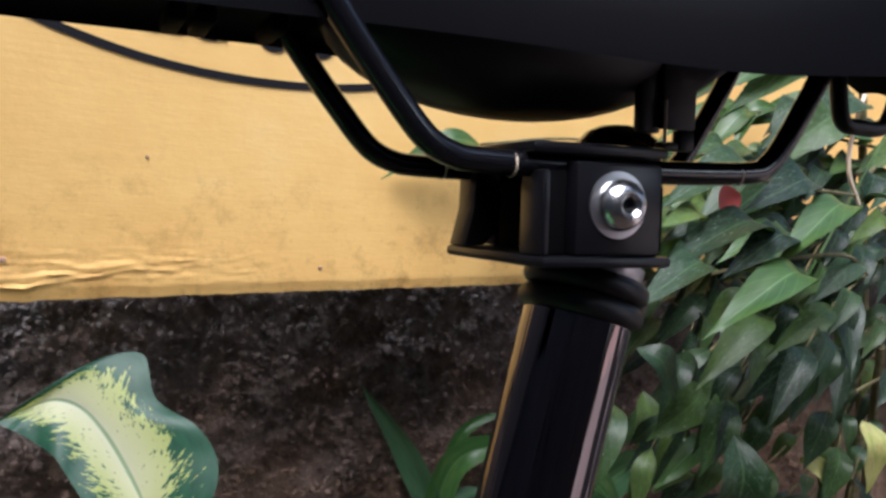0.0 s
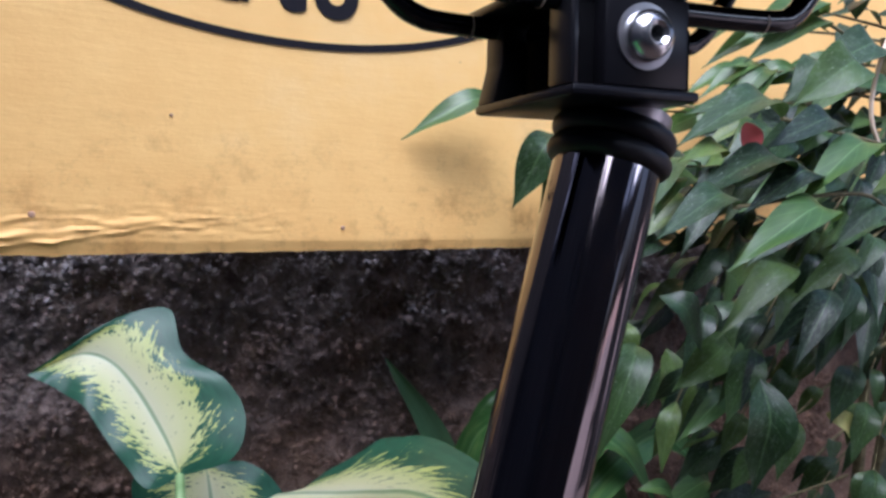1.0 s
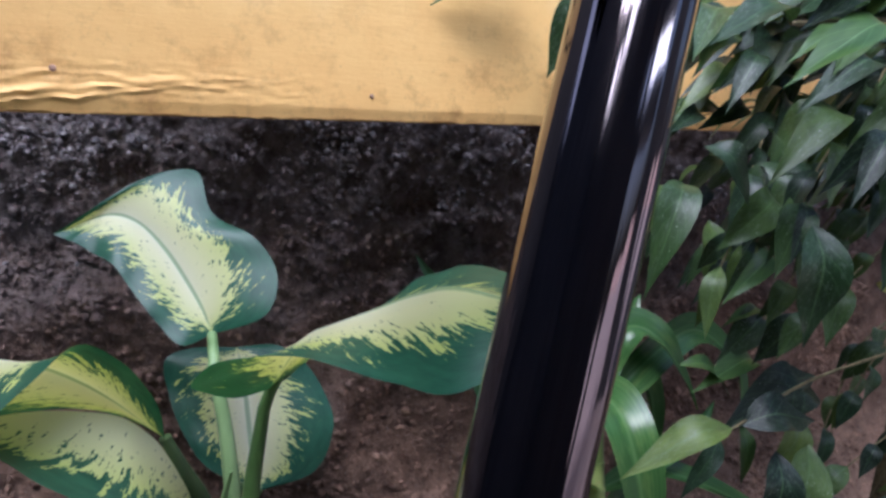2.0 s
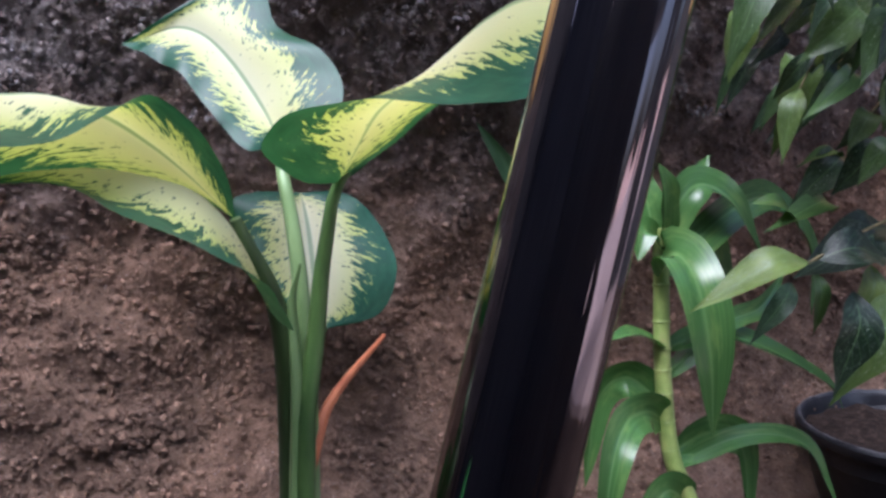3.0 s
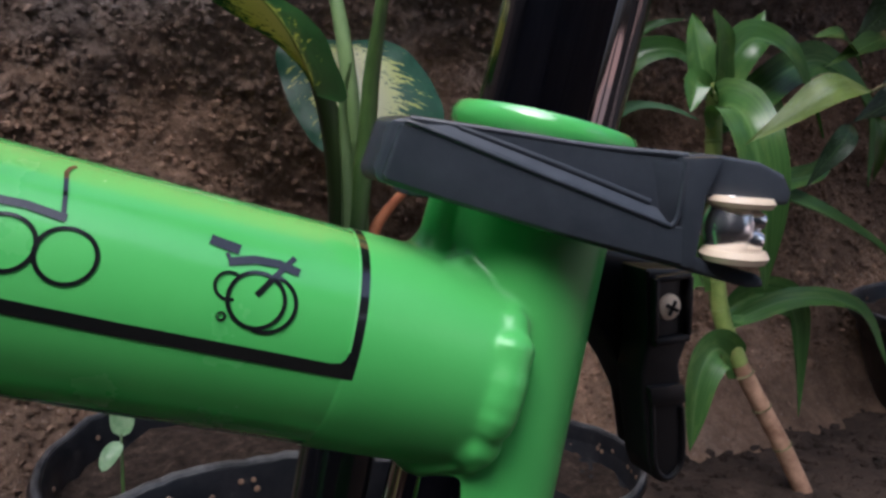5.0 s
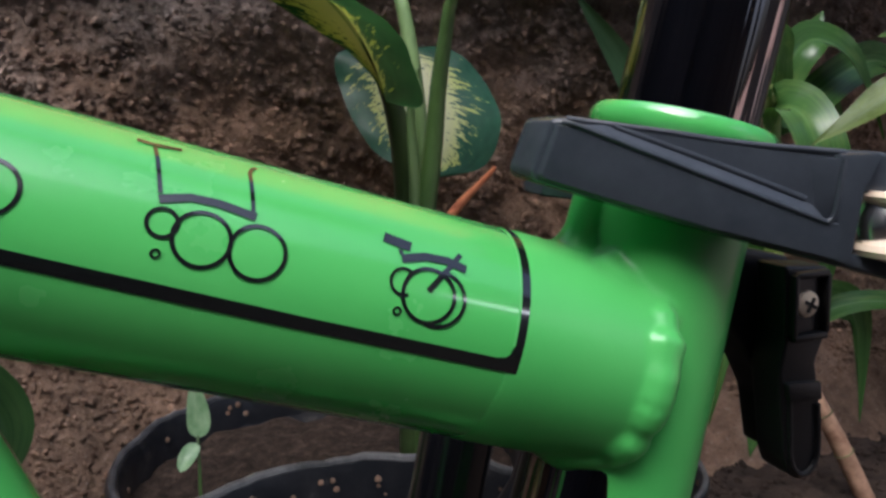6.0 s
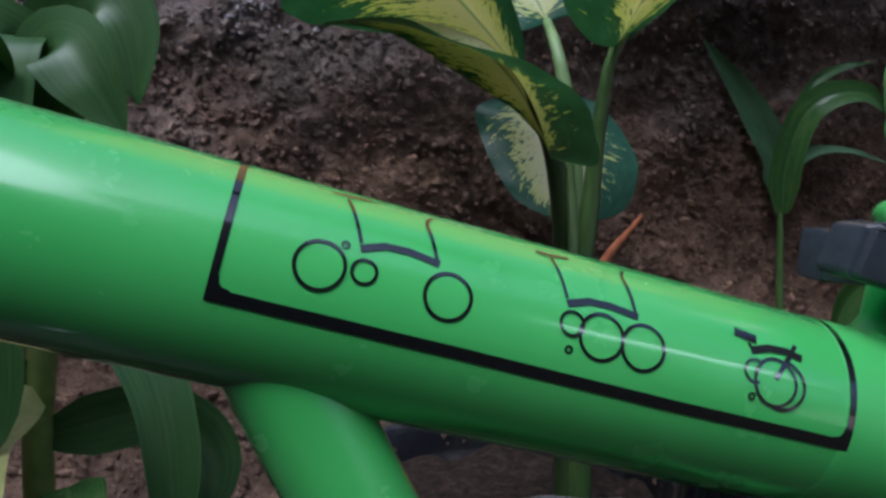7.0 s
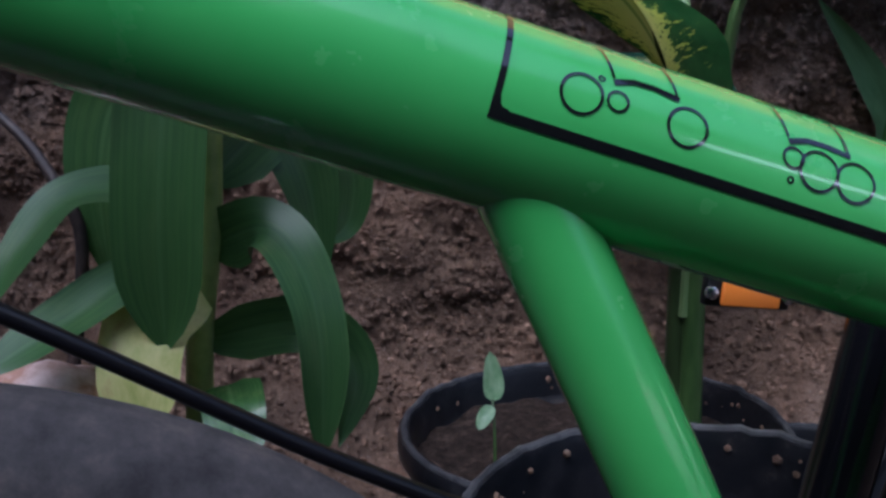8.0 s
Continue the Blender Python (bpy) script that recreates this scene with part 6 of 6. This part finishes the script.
# single leaves that stand clear of the rest
for base, tip, face, kind, size in (
        ((0.754, 0.560, 0.632), (0.757, 0.540, 0.562), (-0.3, -0.85, 0.4), 6, 0.83),
        ((0.717, 0.600, 0.589), (0.755, 0.580, 0.560), (-0.3, -0.85, 0.4), 6, 0.59),
        ((0.588, 0.620, 0.624), (0.525, 0.600, 0.597), (-0.3, -0.85, 0.4), 5, 0.80),
        ((0.462, 0.806, 0.893), (0.352, 0.822, 0.866), (-0.2, -0.75, 0.65), 5, 1.05),
        ((0.511, 0.780, 0.866), (0.456, 0.780, 0.782), (-0.6, -0.8, 0.1), 4, 1.1),
        ((0.536, 0.785, 0.858), (0.491, 0.775, 0.771), (-0.3, -0.9, 0.2), 4, 1.0),
        ((0.515, 0.525, 0.657), (0.511, 0.517, 0.570), (-0.4, -0.9, 0.2), 3, 0.95),
        ((0.405, 0.550, 0.689), (0.345, 0.517, 0.624), (-0.6, -0.75, 0.2), 1, 1.0),
        ((0.481, 0.600, 0.717), (0.522, 0.577, 0.671), (-0.2, -0.8, 0.5), 4, 0.8),
        ((0.566, 0.600, 0.676), (0.508, 0.600, 0.635), (-0.3, -0.85, 0.3), 4, 0.9),
        ((0.570, 0.640, 0.460), (0.459, 0.674, 0.431), (-0.15, -0.6, 0.8), 0, 1.08),
        ((0.581, 0.640, 0.462), (0.666, 0.620, 0.465), (-0.1, -0.7, 0.7), 3, 0.95),
        ((0.631, 0.640, 0.428), (0.609, 0.625, 0.340), (-0.3, -0.9, 0.2), 3, 1.0),
        ((0.600, 0.560, 0.742), (0.499, 0.545, 0.702), (-0.2, -0.6, 0.8), 2, 0.95),
        ((0.643, 0.560, 0.782), (0.547, 0.550, 0.761), (-0.2, -0.6, 0.8), 2, 0.95),
        ((0.759, 0.700, 0.460), (0.619, 0.690, 0.445), (-0.2, -0.7, 0.7), 3, 1.35),
        ((0.672, 0.700, 0.495), (0.574, 0.680, 0.498), (-0.2, -0.6, 0.8), 5, 1.0),
        ((0.652, 0.700, 0.437), (0.652, 0.690, 0.384), (-0.3, -0.9, 0.2), 5, 0.65),
        ((0.683, 0.700, 0.551), (0.618, 0.690, 0.515), (-0.2, -0.8, 0.5), 3, 0.85),
        ((0.680, 0.700, 0.546), (0.619, 0.690, 0.553), (-0.1, -0.4, 0.9), 5, 0.65),
        ((0.708, 0.660, 0.415), (0.640, 0.650, 0.313), (-0.3, -0.9, 0.3), 3, 1.25),
        ((0.562, 0.700, 0.509), (0.632, 0.690, 0.483), (-0.1, -0.6, 0.8), 5, 0.80),
        ((0.700, 0.700, 0.462), (0.757, 0.690, 0.478), (-0.2, -0.7, 0.7), 3, 0.70),
        ((0.598, 0.700, 0.648), (0.594, 0.690, 0.585), (-0.3, -0.9, 0.2), 3, 0.72),
        ((0.632, 0.700, 0.688), (0.632, 0.690, 0.646), (-0.4, -0.9, 0.2), 4, 0.70),
        ((0.531, 0.700, 0.685), (0.524, 0.690, 0.626), (-0.3, -0.9, 0.3), 4, 0.82),
        ((0.620, 0.700, 0.428), (0.569, 0.690, 0.383), (-0.2, -0.8, 0.5), 0, 0.75),
        ((0.737, 0.700, 0.435), (0.708, 0.690, 0.366), (-0.3, -0.9, 0.2), 3, 0.85),
        ((0.497, 0.500, 0.856), (0.384, 0.485, 0.850), (-0.1, -0.48, 0.87), 2, 1.00),
        ((0.562, 0.500, 0.849), (0.477, 0.485, 0.845), (0.1, -0.62, 0.78), 0, 0.88),
        ((0.496, 0.490, 0.812), (0.382, 0.475, 0.814), (-0.1, -0.42, 0.90), 2, 0.98),
        ((0.586, 0.480, 0.831), (0.474, 0.465, 0.810), (-0.3, -0.42, 0.86), 5, 1.10),
        ((0.423, 0.480, 0.790), (0.345, 0.465, 0.783), (-0.2, -0.50, 0.84), 0, 0.82),
        ((0.517, 0.470, 0.780), (0.399, 0.455, 0.768), (-0.1, -0.50, 0.85), 5, 1.16),
        ((0.517, 0.485, 0.809), (0.434, 0.470, 0.800), (0.25, -0.45, 0.86), 0, 0.87),
        ((0.434, 0.500, 0.824), (0.385, 0.485, 0.827), (-0.1, -0.62, 0.78), 0, 0.55),
        ((0.685, 0.600, 0.977), (0.570, 0.585, 0.952), (-0.1, -0.70, 0.70), 5, 1.20),
        ((0.691, 0.600, 0.961), (0.577, 0.585, 0.936), (-0.1, -0.62, 0.78), 0, 1.15),
        ((0.666, 0.550, 0.917), (0.578, 0.535, 0.887), (-0.1, -0.80, 0.60), 3, 1.01),
        ((0.714, 0.560, 0.931), (0.623, 0.545, 0.923), (-0.1, -0.70, 0.70), 3, 0.99),
        ((0.627, 0.500, 0.791), (0.559, 0.485, 0.774), (-0.1, -0.62, 0.78), 0, 0.75)):
    put_leaf(base, Vector(tip) - Vector(base), face, size, kind)
part("twig", sweep(spline([(0.630, 0.700, 0.893), (0.539, 0.760, 0.902), (0.451, 0.790, 0.892)], 10), 0.0013, 6), TWIG, shrub)
part("twig", sweep(spline([(0.800, 0.620, 0.930), (0.745, 0.610, 0.962), (0.688, 0.600, 0.970)], 10), 0.0018, 6), TWIG, shrub)
part("twig", sweep(spline([(0.690, 0.540, 0.850), (0.560, 0.505, 0.852), (0.497, 0.500, 0.856)], 10), 0.0015, 6), TWIG, shrub)
part("twig", sweep(spline([(0.680, 0.520, 0.780), (0.586, 0.482, 0.800), (0.517, 0.478, 0.800), (0.423, 0.480, 0.790)], 12), 0.0015, 6), TWIG, shrub)
part("twig", sweep(spline([(0.757, 0.600, 0.521), (0.660, 0.630, 0.494), (0.570, 0.640, 0.460)], 10), 0.0015, 6), TWIG, shrub)
part("twig", sweep(spline([(0.759, 0.550, 1.008), (0.709, 0.550, 0.937), (0.692, 0.550, 0.880), (0.712, 0.550, 0.842)], 14), 0.0022, 6), CREAM, shrub, "pale bare twig")
part("twig", sweep(spline([(0.755, 0.550, 0.914), (0.714, 0.550, 0.865), (0.651, 0.560, 0.774), (0.599, 0.560, 0.732)], 14), 0.0014, 6), PETIOLE, shrub)
petal = leaf_mesh([(0.466, 0.500, 0.850), (0.460, 0.498, 0.840), (0.453, 0.496, 0.829)], 0.009, (-0.4, -0.9, 0.1), shape="round", along=8, across=4)
part("petal", petal, RED, shrub, "small red petal")
